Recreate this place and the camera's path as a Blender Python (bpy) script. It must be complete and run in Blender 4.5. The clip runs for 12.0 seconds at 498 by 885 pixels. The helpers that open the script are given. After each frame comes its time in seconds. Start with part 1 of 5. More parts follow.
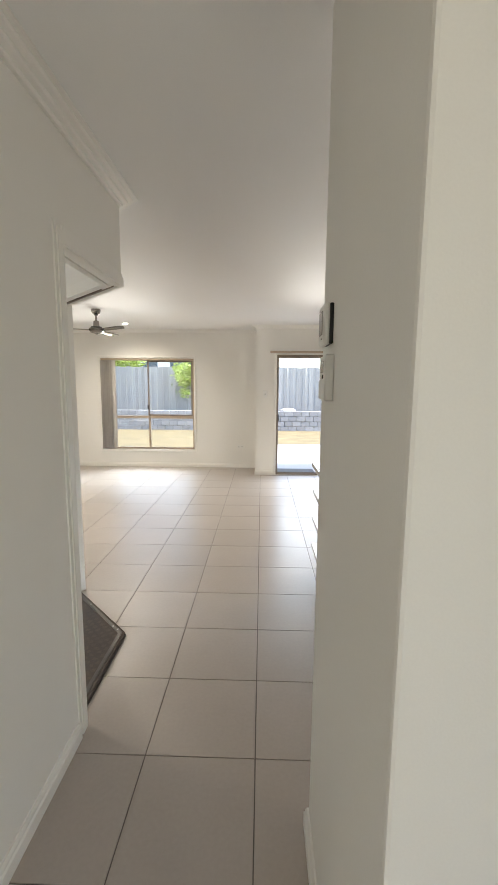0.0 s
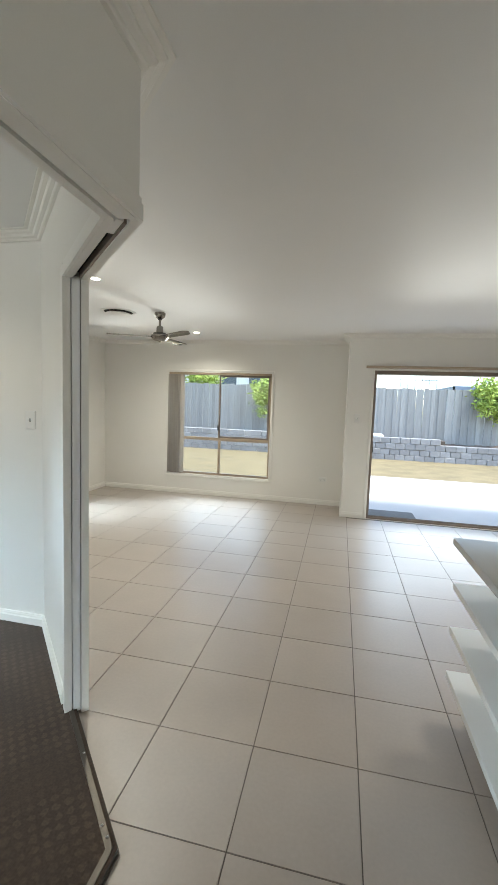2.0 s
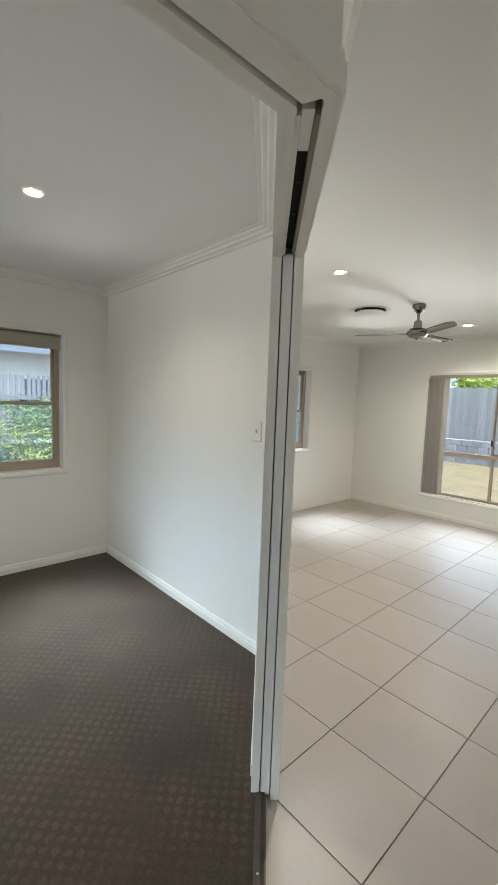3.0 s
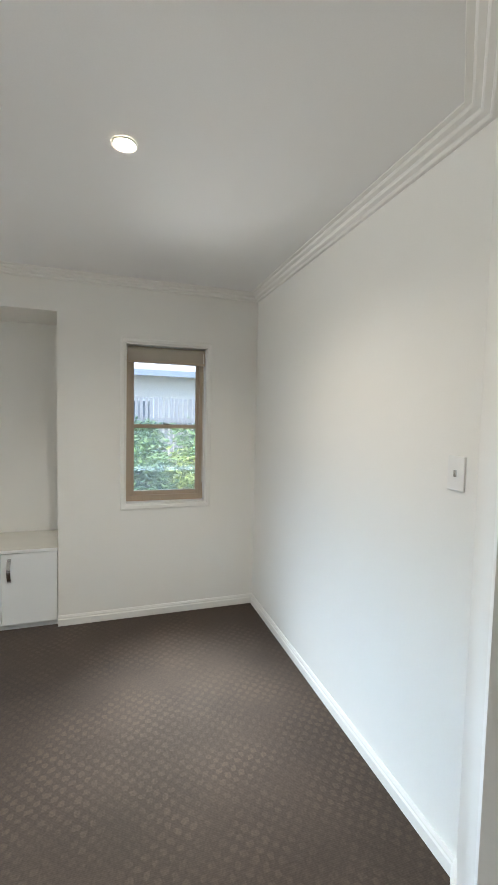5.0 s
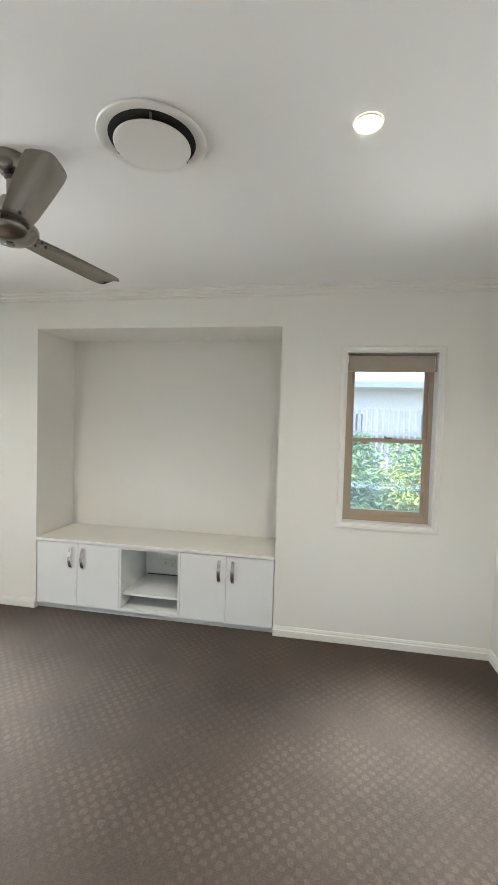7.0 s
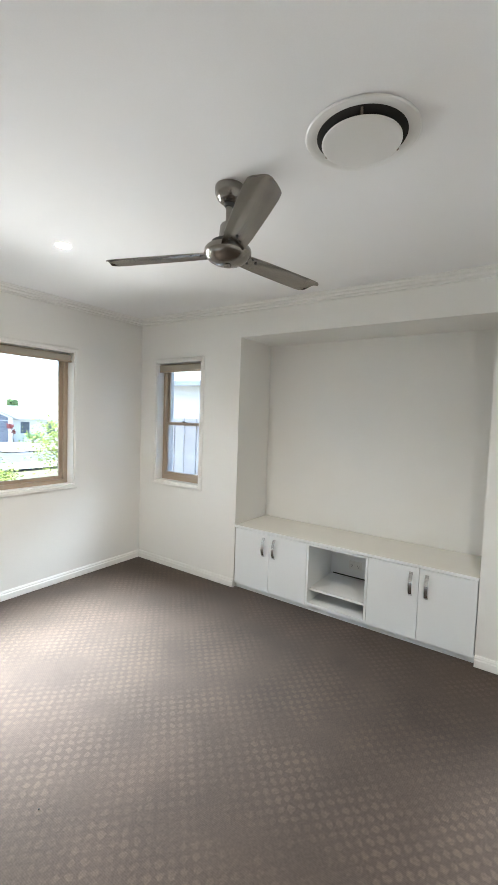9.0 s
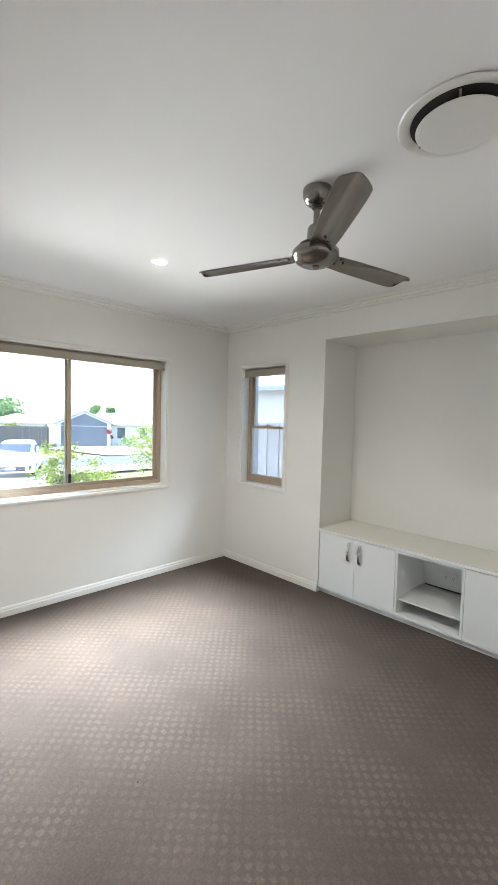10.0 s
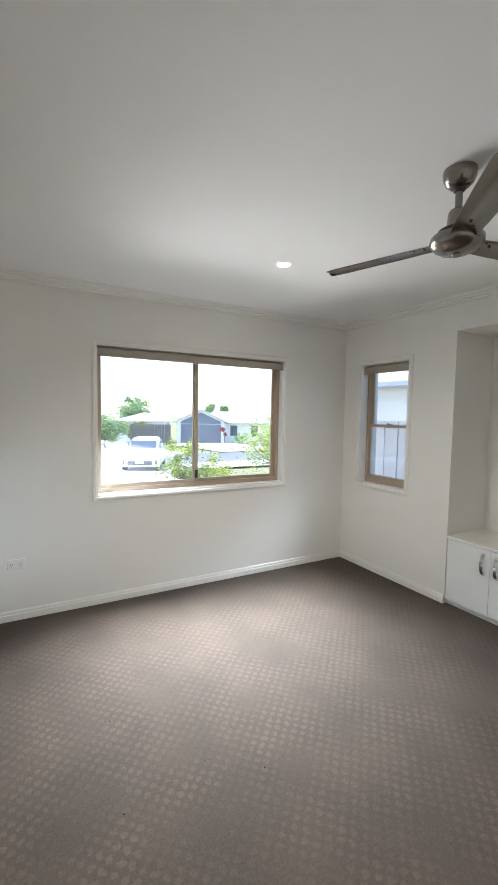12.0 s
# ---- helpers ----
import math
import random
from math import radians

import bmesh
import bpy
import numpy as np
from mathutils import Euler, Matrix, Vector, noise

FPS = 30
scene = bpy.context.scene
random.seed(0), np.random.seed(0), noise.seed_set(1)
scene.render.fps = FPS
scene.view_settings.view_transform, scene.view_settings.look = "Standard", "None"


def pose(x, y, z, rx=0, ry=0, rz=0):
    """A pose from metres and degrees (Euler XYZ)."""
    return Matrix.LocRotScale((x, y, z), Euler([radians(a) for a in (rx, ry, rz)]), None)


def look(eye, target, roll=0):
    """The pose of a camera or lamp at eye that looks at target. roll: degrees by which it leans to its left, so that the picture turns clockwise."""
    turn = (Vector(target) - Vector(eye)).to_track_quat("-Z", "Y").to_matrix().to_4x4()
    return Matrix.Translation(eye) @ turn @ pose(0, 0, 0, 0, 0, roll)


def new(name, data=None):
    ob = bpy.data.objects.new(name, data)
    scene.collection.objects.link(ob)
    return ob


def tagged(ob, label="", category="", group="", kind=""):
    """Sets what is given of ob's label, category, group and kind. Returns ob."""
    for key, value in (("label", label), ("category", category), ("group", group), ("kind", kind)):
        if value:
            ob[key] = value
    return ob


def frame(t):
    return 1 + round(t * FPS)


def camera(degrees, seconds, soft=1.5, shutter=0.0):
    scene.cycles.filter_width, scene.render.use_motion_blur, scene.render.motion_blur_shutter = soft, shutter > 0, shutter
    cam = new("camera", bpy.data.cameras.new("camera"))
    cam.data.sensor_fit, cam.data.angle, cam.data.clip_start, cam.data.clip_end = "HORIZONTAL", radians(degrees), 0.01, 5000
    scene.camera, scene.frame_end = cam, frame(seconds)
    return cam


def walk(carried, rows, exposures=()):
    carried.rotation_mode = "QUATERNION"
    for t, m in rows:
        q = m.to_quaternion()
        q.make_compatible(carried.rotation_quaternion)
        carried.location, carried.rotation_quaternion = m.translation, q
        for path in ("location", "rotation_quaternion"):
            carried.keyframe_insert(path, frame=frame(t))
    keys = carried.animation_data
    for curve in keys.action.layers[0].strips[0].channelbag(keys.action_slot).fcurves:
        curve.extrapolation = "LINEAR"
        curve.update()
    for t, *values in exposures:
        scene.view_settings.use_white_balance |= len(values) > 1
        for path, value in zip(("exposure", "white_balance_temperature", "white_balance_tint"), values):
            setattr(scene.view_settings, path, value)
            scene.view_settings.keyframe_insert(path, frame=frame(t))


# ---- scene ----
cam = camera(62.1, 12.0)
PATH = [
    (0, (0.065, -0.099, 1.521), (0.006, 1.882, 1.251), 0.4),
    (0.5, (-0.083, 0.094, 1.53), (0.031, 2.073, 1.261), -0.3),
    (1, (-0.08, 0.351, 1.533), (0.083, 2.331, 1.305), 0.3),
    (1.5, (-0.036, 0.699, 1.557), (-0.104, 2.687, 1.356), 1.0),
    (2, (-0.102, 1.079, 1.536), (-0.527, 3.024, 1.349), 2.1),
    (2.5, (-0.169, 1.394, 1.538), (-1.163, 3.12, 1.359), 2.2),
    (3, (-0.262, 1.66, 1.557), (-1.725, 3.01, 1.358), 2.1),
    (3.5, (-0.471, 1.851, 1.543), (-2.111, 2.979, 1.348), 1.4),
    (3.7, (-0.548, 1.918, 1.551), (-2.227, 2.987, 1.352), 1.1),
    (5.3, (-0.997, 2.268, 1.552), (-2.929, 2.773, 1.448), 1.3),
    (5.5, (-1.04, 2.241, 1.554), (-2.992, 2.665, 1.454), 1.2),
    (6, (-1.104, 2.186, 1.551), (-3.092, 2.38, 1.464), 1.3),
    (6.5, (-1.124, 2.182, 1.546), (-3.121, 2.104, 1.471), 1.6),
    (7, (-1.144, 2.174, 1.551), (-3.113, 1.832, 1.467), 1.7),
    (7.5, (-1.155, 2.167, 1.573), (-3.064, 1.579, 1.462), 1.8),
    (7.7, (-1.152, 2.16, 1.571), (-3.032, 1.485, 1.458), 1.8),
    (9.3, (-1.14, 2.102, 1.575), (-2.71, 0.87, 1.455), 1.6),
    (9.5, (-1.129, 2.115, 1.558), (-2.647, 0.817, 1.446), 1.3),
    (10, (-1.112, 2.101, 1.557), (-2.502, 0.668, 1.442), 1.4),
    (10.5, (-1.09, 2.083, 1.551), (-2.35, 0.534, 1.434), 1.1),
    (11, (-1.082, 2.069, 1.56), (-2.212, 0.424, 1.432), 1.3),
    (11.5, (-1.064, 2.069, 1.564), (-2.09, 0.357, 1.43), 1.2),
    (12, (-1.037, 2.065, 1.567), (-2.009, 0.322, 1.43), 1.0),
]
EXPOSURES = [(0.0, 3.63, 6650, 8), (0.5, 3.6, 6400, 6), (1.0, 3.62, 6200, 4), (1.5, 3.5, 6200, 3), (2.5, 3.15, 6450, 3), (3.5, 3.38, 6180, 6), (5.5, 3.68, 6250, 7), (7.5, 3.97, 6200, 7), (9.5, 3.88, 6100, 8), (10.5, 3.65, 6100, 8), (12.0, 3.45, 6150, 9)]
walk(cam, [(t, look(eye, target, roll)) for t, eye, target, roll in PATH], EXPOSURES)

# ---- world, sun and daylight ----
SUN_EL, SUN_ROT = 68.0, 250.0
world = bpy.data.worlds.new("world")
scene.world = world
world.use_nodes = True
wn = world.node_tree
sky = wn.nodes.new("ShaderNodeTexSky")
sky.sky_type = "NISHITA"
sky.sun_disc = False
sky.sun_elevation, sky.sun_rotation = radians(SUN_EL), radians(100)
sky.air_density, sky.dust_density = 1.0, 1.5
wn.links.new(sky.outputs[0], wn.nodes["Background"].inputs[0])
wn.nodes["Background"].inputs[1].default_value = 0.072

sun = new("sun", bpy.data.lights.new("sun", "SUN"))
sun.data.energy, sun.data.angle, sun.data.color = 0.55, radians(12), (1.0, 0.96, 0.9)
sun.matrix_world = look((0, 0, 20), (-math.cos(radians(SUN_EL)) * 20 * 0.98, 20 * math.cos(radians(SUN_EL)) * 0.17, 20 - 20 * math.sin(radians(SUN_EL))))


def daylight(name, x, y, z, w, h, facing, watts, down=40, spread=70, tint=(0.80, 0.90, 1.0)):
    """Sky light entering by one opening: a lamp the size of the opening, turned down into the room."""
    lamp = new(name, bpy.data.lights.new(name, "AREA"))
    d = lamp.data
    d.shape, d.size, d.size_y = "RECTANGLE", w, h
    d.energy, d.spread, d.color = watts, radians(spread), tint
    fx, fy = math.cos(radians(facing)), math.sin(radians(facing))
    c, s = math.cos(radians(down)), math.sin(radians(down))
    lamp.matrix_world = look((x, y, z), (x + fx * c, y + fy * c, z - s))
    return lamp


# per opening: the sky near the horizon, the sky higher up, and light thrown up by the ground outside
for name, x, y, z, w, h, facing, low, steep, high, down, spread, turn in (
    ("front", -2.45, -1.36, 1.49, 1.7, 0.75, 90, 0.33, 8.0, 0.48, 50, 75, -12),
    ("west_a", -4.13, 2.63, 1.49, 0.5, 0.75, 0, 0.16, 0.95, 0.08, 50, 55, 0),
    ("west_b", -4.13, -0.80, 1.49, 0.5, 0.75, 0, 0.16, 0.55, 0.08, 50, 55, 0),
    ("side", -4.13, 6.02, 1.30, 0.5, 0.42, 0, 0.25, 0.8, 0.28, 54, 68, 0),
    ("living", -1.95, 7.60, 1.20, 1.3, 0.9, -90, 0.16, 1.0, 0.42, 54, 68, 0),
    ("door", 1.3, 7.00, 1.20, 1.7, 1.0, -90, 0.25, 1.35, 0.55, 54, 68, 0),
):
    daylight("sky_light_" + name, x, y, z, w, h, facing, low, 13, 24, (0.58, 0.78, 1.0) if y < 3 else (0.84, 0.92, 1.0))
    fx, fy = math.cos(radians(facing)), math.sin(radians(facing))
    daylight("high_sky_light_" + name, x + 0.10 * fx, y + 0.10 * fy, z - 0.15, w, 0.40, facing + turn, steep, down, spread)
    daylight("ground_light_" + name, x, y, 1.76, w, 0.3, facing, high, -18 if x < -3 or y < 0 else -12, 55 if x < -3 or y < 0 else 25, (1.0, 0.97, 0.93))
# added lamp at an assumed, unseen entry doorway, turned to brighten the hall walls
daylight("entry_light", 1.3, -2.58, 1.3, 0.9, 1.9, 148, 1.9, -6, 120, (1.0, 0.94, 0.85))

# ---- materials ----


def mat(name, col, rough=0.5, metal=0.0, var=0.06, scale=6.0, fine=120.0, bump=0.0, spec=0.5, warp=(1, 1, 1), rand=0.0, emit=0.0):
    """A painted, woven or cast surface: colour that drifts at two scales, with fine relief."""
    m = bpy.data.materials.new(name)
    m.use_nodes = True
    nt = m.node_tree
    b = nt.nodes["Principled BSDF"]
    geo = nt.nodes.new("ShaderNodeNewGeometry")
    mp = nt.nodes.new("ShaderNodeMapping")
    mp.inputs["Scale"].default_value = warp
    nt.links.new(geo.outputs["Position"], mp.inputs["Vector"])
    n1 = nt.nodes.new("ShaderNodeTexNoise")
    n1.inputs["Scale"].default_value, n1.inputs["Detail"].default_value = scale, 4
    n2 = nt.nodes.new("ShaderNodeTexNoise")
    n2.inputs["Scale"].default_value, n2.inputs["Detail"].default_value = fine, 3
    for n in (n1, n2):
        nt.links.new(mp.outputs[0], n.inputs["Vector"])
    add = nt.nodes.new("ShaderNodeMath")
    add.operation = "ADD"
    nt.links.new(n1.outputs["Fac"], add.inputs[0])
    nt.links.new(n2.outputs["Fac"], add.inputs[1])
    val = nt.nodes.new("ShaderNodeMapRange")
    val.inputs["From Min"].default_value, val.inputs["From Max"].default_value = 0.6, 1.4
    val.inputs["To Min"].default_value, val.inputs["To Max"].default_value = 1 - var, 1 + var
    nt.links.new(add.outputs[0], val.inputs["Value"])
    fac = val.outputs[0]
    if rand:
        info = nt.nodes.new("ShaderNodeObjectInfo")
        rr = nt.nodes.new("ShaderNodeMapRange")
        rr.inputs["To Min"].default_value, rr.inputs["To Max"].default_value = 1 - rand, 1 + rand
        nt.links.new(info.outputs["Random"], rr.inputs["Value"])
        mu = nt.nodes.new("ShaderNodeMath")
        mu.operation = "MULTIPLY"
        nt.links.new(fac, mu.inputs[0])
        nt.links.new(rr.outputs[0], mu.inputs[1])
        fac = mu.outputs[0]
    mix = nt.nodes.new("ShaderNodeVectorMath")
    mix.operation = "SCALE"
    mix.inputs[0].default_value = col[:3]
    nt.links.new(fac, mix.inputs["Scale"])
    nt.links.new(mix.outputs[0], b.inputs["Base Color"])
    b.inputs["Roughness"].default_value, b.inputs["Metallic"].default_value = rough, metal
    b.inputs["Specular IOR Level"].default_value = spec
    if bump:
        bn = nt.nodes.new("ShaderNodeBump")
        bn.inputs["Strength"].default_value, bn.inputs["Distance"].default_value = bump, 0.004
        nt.links.new(n2.outputs["Fac"], bn.inputs["Height"])
        nt.links.new(bn.outputs[0], b.inputs["Normal"])
    if emit:
        b.inputs["Emission Color"].default_value = (*col[:3], 1)
        b.inputs["Emission Strength"].default_value = emit
    return m


def glass_mat(name, haze=0.0):
    """Window glass; haze mixes in a pale translucent veil that stands for outdoor glare."""
    m = bpy.data.materials.new(name)
    m.use_nodes = True
    b = m.node_tree.nodes["Principled BSDF"]
    b.inputs["Base Color"].default_value = (0.97, 0.99, 0.98, 1)
    b.inputs["Roughness"].default_value = 0.0
    b.inputs["Transmission Weight"].default_value = 1.0
    b.inputs["IOR"].default_value = 1.45
    if haze:
        nt = m.node_tree
        tl = nt.nodes.new("ShaderNodeBsdfTranslucent")
        tl.inputs["Color"].default_value = (0.9, 0.92, 0.95, 1)
        mx = nt.nodes.new("ShaderNodeMixShader")
        mx.inputs[0].default_value = haze
        nt.links.new(b.outputs[0], mx.inputs[1])
        nt.links.new(tl.outputs[0], mx.inputs[2])
        nt.links.new(mx.outputs[0], nt.nodes["Material Output"].inputs["Surface"])
    return m


def carpet_mat():
    """Loop-pile carpet: staggered tufted squares with ribs between."""
    m = mat("loop_pile_carpet", (0.060, 0.0415, 0.0290), 0.95, var=0.34, scale=2.2, fine=110, spec=0.1)
    nt = m.node_tree
    b = nt.nodes["Principled BSDF"]
    geo = nt.nodes.new("ShaderNodeNewGeometry")
    wob = nt.nodes.new("ShaderNodeTexNoise")
    wob.inputs["Scale"].default_value = 25
    mx = nt.nodes.new("ShaderNodeMix")
    mx.data_type = "VECTOR"
    mx.inputs["Factor"].default_value = 0.03
    nt.links.new(geo.outputs["Position"], wob.inputs["Vector"])
    nt.links.new(geo.outputs["Position"], mx.inputs["A"])
    nt.links.new(wob.outputs["Color"], mx.inputs["B"])
    xyz = nt.nodes.new("ShaderNodeSeparateXYZ")
    nt.links.new(mx.outputs["Result"], xyz.inputs[0])
    waves = []
    for axis, period in (("X", 0.058), ("Y", 0.058)):
        k = nt.nodes.new("ShaderNodeMath")
        k.operation = "MULTIPLY"
        k.inputs[1].default_value = 2 * math.pi / period
        nt.links.new(xyz.outputs[axis], k.inputs[0])
        w = nt.nodes.new("ShaderNodeMath")
        w.operation = "SINE"
        nt.links.new(k.outputs[0], w.inputs[0])
        waves.append(w)
    dots = nt.nodes.new("ShaderNodeMath")
    dots.operation = "MULTIPLY"
    nt.links.new(waves[0].outputs[0], dots.inputs[0])
    nt.links.new(waves[1].outputs[0], dots.inputs[1])
    br = nt.nodes.new("ShaderNodeMapRange")
    br.interpolation_type = "SMOOTHSTEP"
    br.inputs["From Min"].default_value, br.inputs["From Max"].default_value = 0.0, 0.42
    nt.links.new(dots.outputs[0], br.inputs["Value"])
    patch = nt.nodes.new("ShaderNodeTexNoise")
    patch.inputs["Scale"].default_value, patch.inputs["Detail"].default_value = 3.2, 4
    nt.links.new(geo.outputs["Position"], patch.inputs["Vector"])
    worn = nt.nodes.new("ShaderNodeMapRange")
    worn.inputs["From Min"].default_value, worn.inputs["From Max"].default_value = 0.36, 0.66
    worn.inputs["To Min"].default_value, worn.inputs["To Max"].default_value = 0.1, 1.3
    nt.links.new(patch.outputs[0], worn.inputs["Value"])
    tuft = nt.nodes.new("ShaderNodeMath")
    tuft.operation = "MULTIPLY"
    nt.links.new(br.outputs[0], tuft.inputs[0])
    nt.links.new(worn.outputs[0], tuft.inputs[1])
    rib = nt.nodes.new("ShaderNodeTexWave")
    rib.inputs["Scale"].default_value, rib.inputs["Distortion"].default_value = 48, 1.5
    nt.links.new(geo.outputs["Position"], rib.inputs["Vector"])
    val = nt.nodes.new("ShaderNodeMapRange")
    val.inputs["To Min"].default_value, val.inputs["To Max"].default_value = 0.92, 1.23
    nt.links.new(tuft.outputs[0], val.inputs["Value"])
    old = b.inputs["Base Color"].links[0].from_socket
    sc = nt.nodes.new("ShaderNodeVectorMath")
    sc.operation = "SCALE"
    nt.links.new(old, sc.inputs[0])
    nt.links.new(val.outputs[0], sc.inputs["Scale"])
    nt.links.new(sc.outputs[0], b.inputs["Base Color"])
    hh = nt.nodes.new("ShaderNodeMath")
    hh.operation = "MULTIPLY_ADD"
    hh.inputs[1].default_value = 0.35
    nt.links.new(rib.outputs["Fac"], hh.inputs[0])
    hh.inputs[2].default_value = 0.0
    bn = nt.nodes.new("ShaderNodeBump")
    bn.inputs["Strength"].default_value, bn.inputs["Distance"].default_value = 0.22, 0.002
    nt.links.new(hh.outputs[0], bn.inputs["Height"])
    nt.links.new(bn.outputs[0], b.inputs["Normal"])
    b.inputs["Sheen Weight"].default_value = 0.16
    b.inputs["Sheen Roughness"].default_value = 0.5
    return m


M_WALL = mat("wall_paint", (0.82, 0.80, 0.755), 0.62, var=0.02, scale=1.2, fine=240, bump=0.05, spec=0.3)
M_CEIL = mat("ceiling_paint", (0.82, 0.81, 0.795), 0.8, var=0.02, scale=1.0, fine=200, bump=0.04, spec=0.2)
M_TRIM = mat("gloss_trim_paint", (0.82, 0.80, 0.755), 0.32, var=0.015, scale=3, fine=150)
M_DOOR = mat("door_paint", (0.80, 0.81, 0.80), 0.38, var=0.015, scale=3, fine=150)
M_MELA = mat("white_melamine", (0.82, 0.83, 0.82), 0.28, var=0.01, scale=3, fine=90)
M_TOP = mat("pale_laminate", (0.74, 0.72, 0.655), 0.24, var=0.03, scale=5, fine=300)
M_KTOP = mat("pale_stone_top", (0.52, 0.505, 0.465), 0.16, var=0.05, scale=7, fine=400)
M_TILE = mat("porcelain_tile", (0.42, 0.372, 0.33), 0.36, spec=0.4, var=0.05, scale=3.5, fine=60, bump=0.02, rand=0.03)
M_GROUT = mat("grout", (0.16, 0.14, 0.125), 0.9, var=0.12, scale=8)
M_CARPET = carpet_mat()
M_BRONZE = mat("bronze_threshold", (0.10, 0.088, 0.075), 0.42, 0.7, var=0.15, scale=30, fine=300)
M_ALU = mat("beige_aluminium", (0.43, 0.34, 0.25), 0.42, 0.15, var=0.03, scale=8)
M_ALUD = mat("brown_aluminium", (0.24, 0.19, 0.15), 0.42, 0.2, var=0.04, scale=8)
M_SATIN = mat("brushed_nickel", (0.25, 0.232, 0.208), 0.22, 1.0, var=0.07, scale=10, fine=300, warp=(1, 1, 12))
M_CHROME = mat("satin_chrome", (0.62, 0.62, 0.63), 0.20, 1.0, var=0.03)
M_BLACK = mat("black_plastic", (0.02, 0.02, 0.02), 0.45, var=0.1)
# near-black that puts the shade of recesses into colour; crumbs share it
M_DARK = mat("recess_shade_and_crumb", (0.025, 0.023, 0.02), 0.9, var=0.1)
M_KICK = mat("dark_kickboard", (0.085, 0.072, 0.055), 0.5, var=0.08)
M_PLAS = mat("white_plastic", (0.80, 0.79, 0.76), 0.35, var=0.01)
M_SCREEN = mat("grey_screen", (0.20, 0.21, 0.20), 0.15, var=0.05)
M_BLIND = mat("blind_fabric", (0.40, 0.35, 0.285), 0.9, var=0.05, scale=12, fine=500, bump=0.15)
M_VBLIND = mat("vertical_blind_fabric", (0.42, 0.385, 0.34), 0.9, var=0.05, scale=12, fine=500, bump=0.15, rand=0.08)
M_LAMP = mat("lit_diffuser", (1.0, 0.86, 0.66), 0.5, var=0.0, emit=9.0)
M_GLASS = glass_mat("clear_glass")
# glare over the outdoor view put into the panes as a translucent share
M_VEIL = glass_mat("glare_veil_glass", 0.125)
M_VEILF = glass_mat("street_window_glass", 0.013)
M_CONC = mat("concrete", (0.52, 0.50, 0.47), 0.85, var=0.10, scale=1.5, fine=90, bump=0.2)
M_LAWN = mat("dry_lawn", (0.21, 0.165, 0.085), 0.95, var=0.35, scale=2.2, fine=40, bump=0.6)
M_GRASS = mat("green_lawn", (0.21, 0.20, 0.095), 0.95, var=0.35, scale=1.2, fine=30, bump=0.5)
M_BLOCK = mat("grey_block", (0.31, 0.30, 0.295), 0.9, var=0.18, scale=9, fine=60, bump=0.6, rand=0.14)
M_DIMPAL = mat("brown_grey_paling", (0.13, 0.12, 0.115), 0.9, var=0.20, scale=5, fine=60, bump=0.4, warp=(6, 6, 0.6), rand=0.16)
M_PALING = mat("weathered_paling", (0.345, 0.33, 0.305), 0.9, var=0.20, scale=5, fine=60, bump=0.4, warp=(6, 6, 0.6), rand=0.16)
M_PALE = mat("pale_paling", (0.31, 0.305, 0.315), 0.85, var=0.12, scale=5, fine=60, warp=(6, 6, 0.6), rand=0.08)
M_ROAD = mat("asphalt", (0.15, 0.155, 0.165), 0.9, var=0.12, scale=0.6, fine=50, bump=0.3)
M_KERB = mat("kerb_concrete", (0.42, 0.41, 0.39), 0.85, var=0.08, scale=2)
M_RENDER = mat("white_render", (0.76, 0.74, 0.71), 0.8, var=0.04, scale=1.0, fine=40)
M_CREAM = mat("cream_cladding", (0.60, 0.55, 0.50), 0.8, var=0.05, scale=1.0, fine=40)
M_ROOF = mat("pale_roof_sheet", (0.42, 0.42, 0.42), 0.5, 0.1, var=0.05, scale=1.0)
M_FASCIA = mat("blue_grey_fascia", (0.22, 0.25, 0.30), 0.5, var=0.05)
M_GARAGE = mat("blue_grey_roller_door", (0.125, 0.142, 0.168), 0.5, var=0.05, scale=1.0)
M_WIN = mat("dark_window_glass", (0.06, 0.08, 0.11), 0.08, var=0.1)
M_CAR = mat("white_car_paint", (0.80, 0.80, 0.79), 0.16, var=0.01)
M_TYRE = mat("tyre_rubber", (0.025, 0.025, 0.025), 0.85, var=0.1)
M_LEAFA = mat("light_green_leaf", (0.38, 0.46, 0.11), 0.7, spec=0.15, var=0.35, scale=9, fine=40)
M_LEAFB = mat("mid_green_leaf", (0.22, 0.34, 0.14), 0.7, spec=0.15, var=0.35, scale=7, fine=40)
M_LEAFC = mat("dark_green_leaf", (0.12, 0.21, 0.11), 0.7, spec=0.15, var=0.35, scale=5, fine=40)
M_LEAFR = mat("red_leaf", (0.30, 0.07, 0.06), 0.7, spec=0.15, var=0.35, scale=7, fine=40)
M_LEAFY = mat("yellow_green_leaf", (0.30, 0.31, 0.06), 0.7, spec=0.15, var=0.35, scale=7, fine=40)
M_BARK = mat("bark", (0.16, 0.12, 0.09), 0.9, var=0.25, scale=8, bump=0.5)
M_MAT = mat("door_mat_fibre", (0.17, 0.165, 0.155), 0.95, var=0.15, scale=20, bump=0.5)
M_SOIL = mat("garden_mulch", (0.13, 0.10, 0.075), 0.95, var=0.3, scale=9, bump=0.5)

# ---- building blocks ----


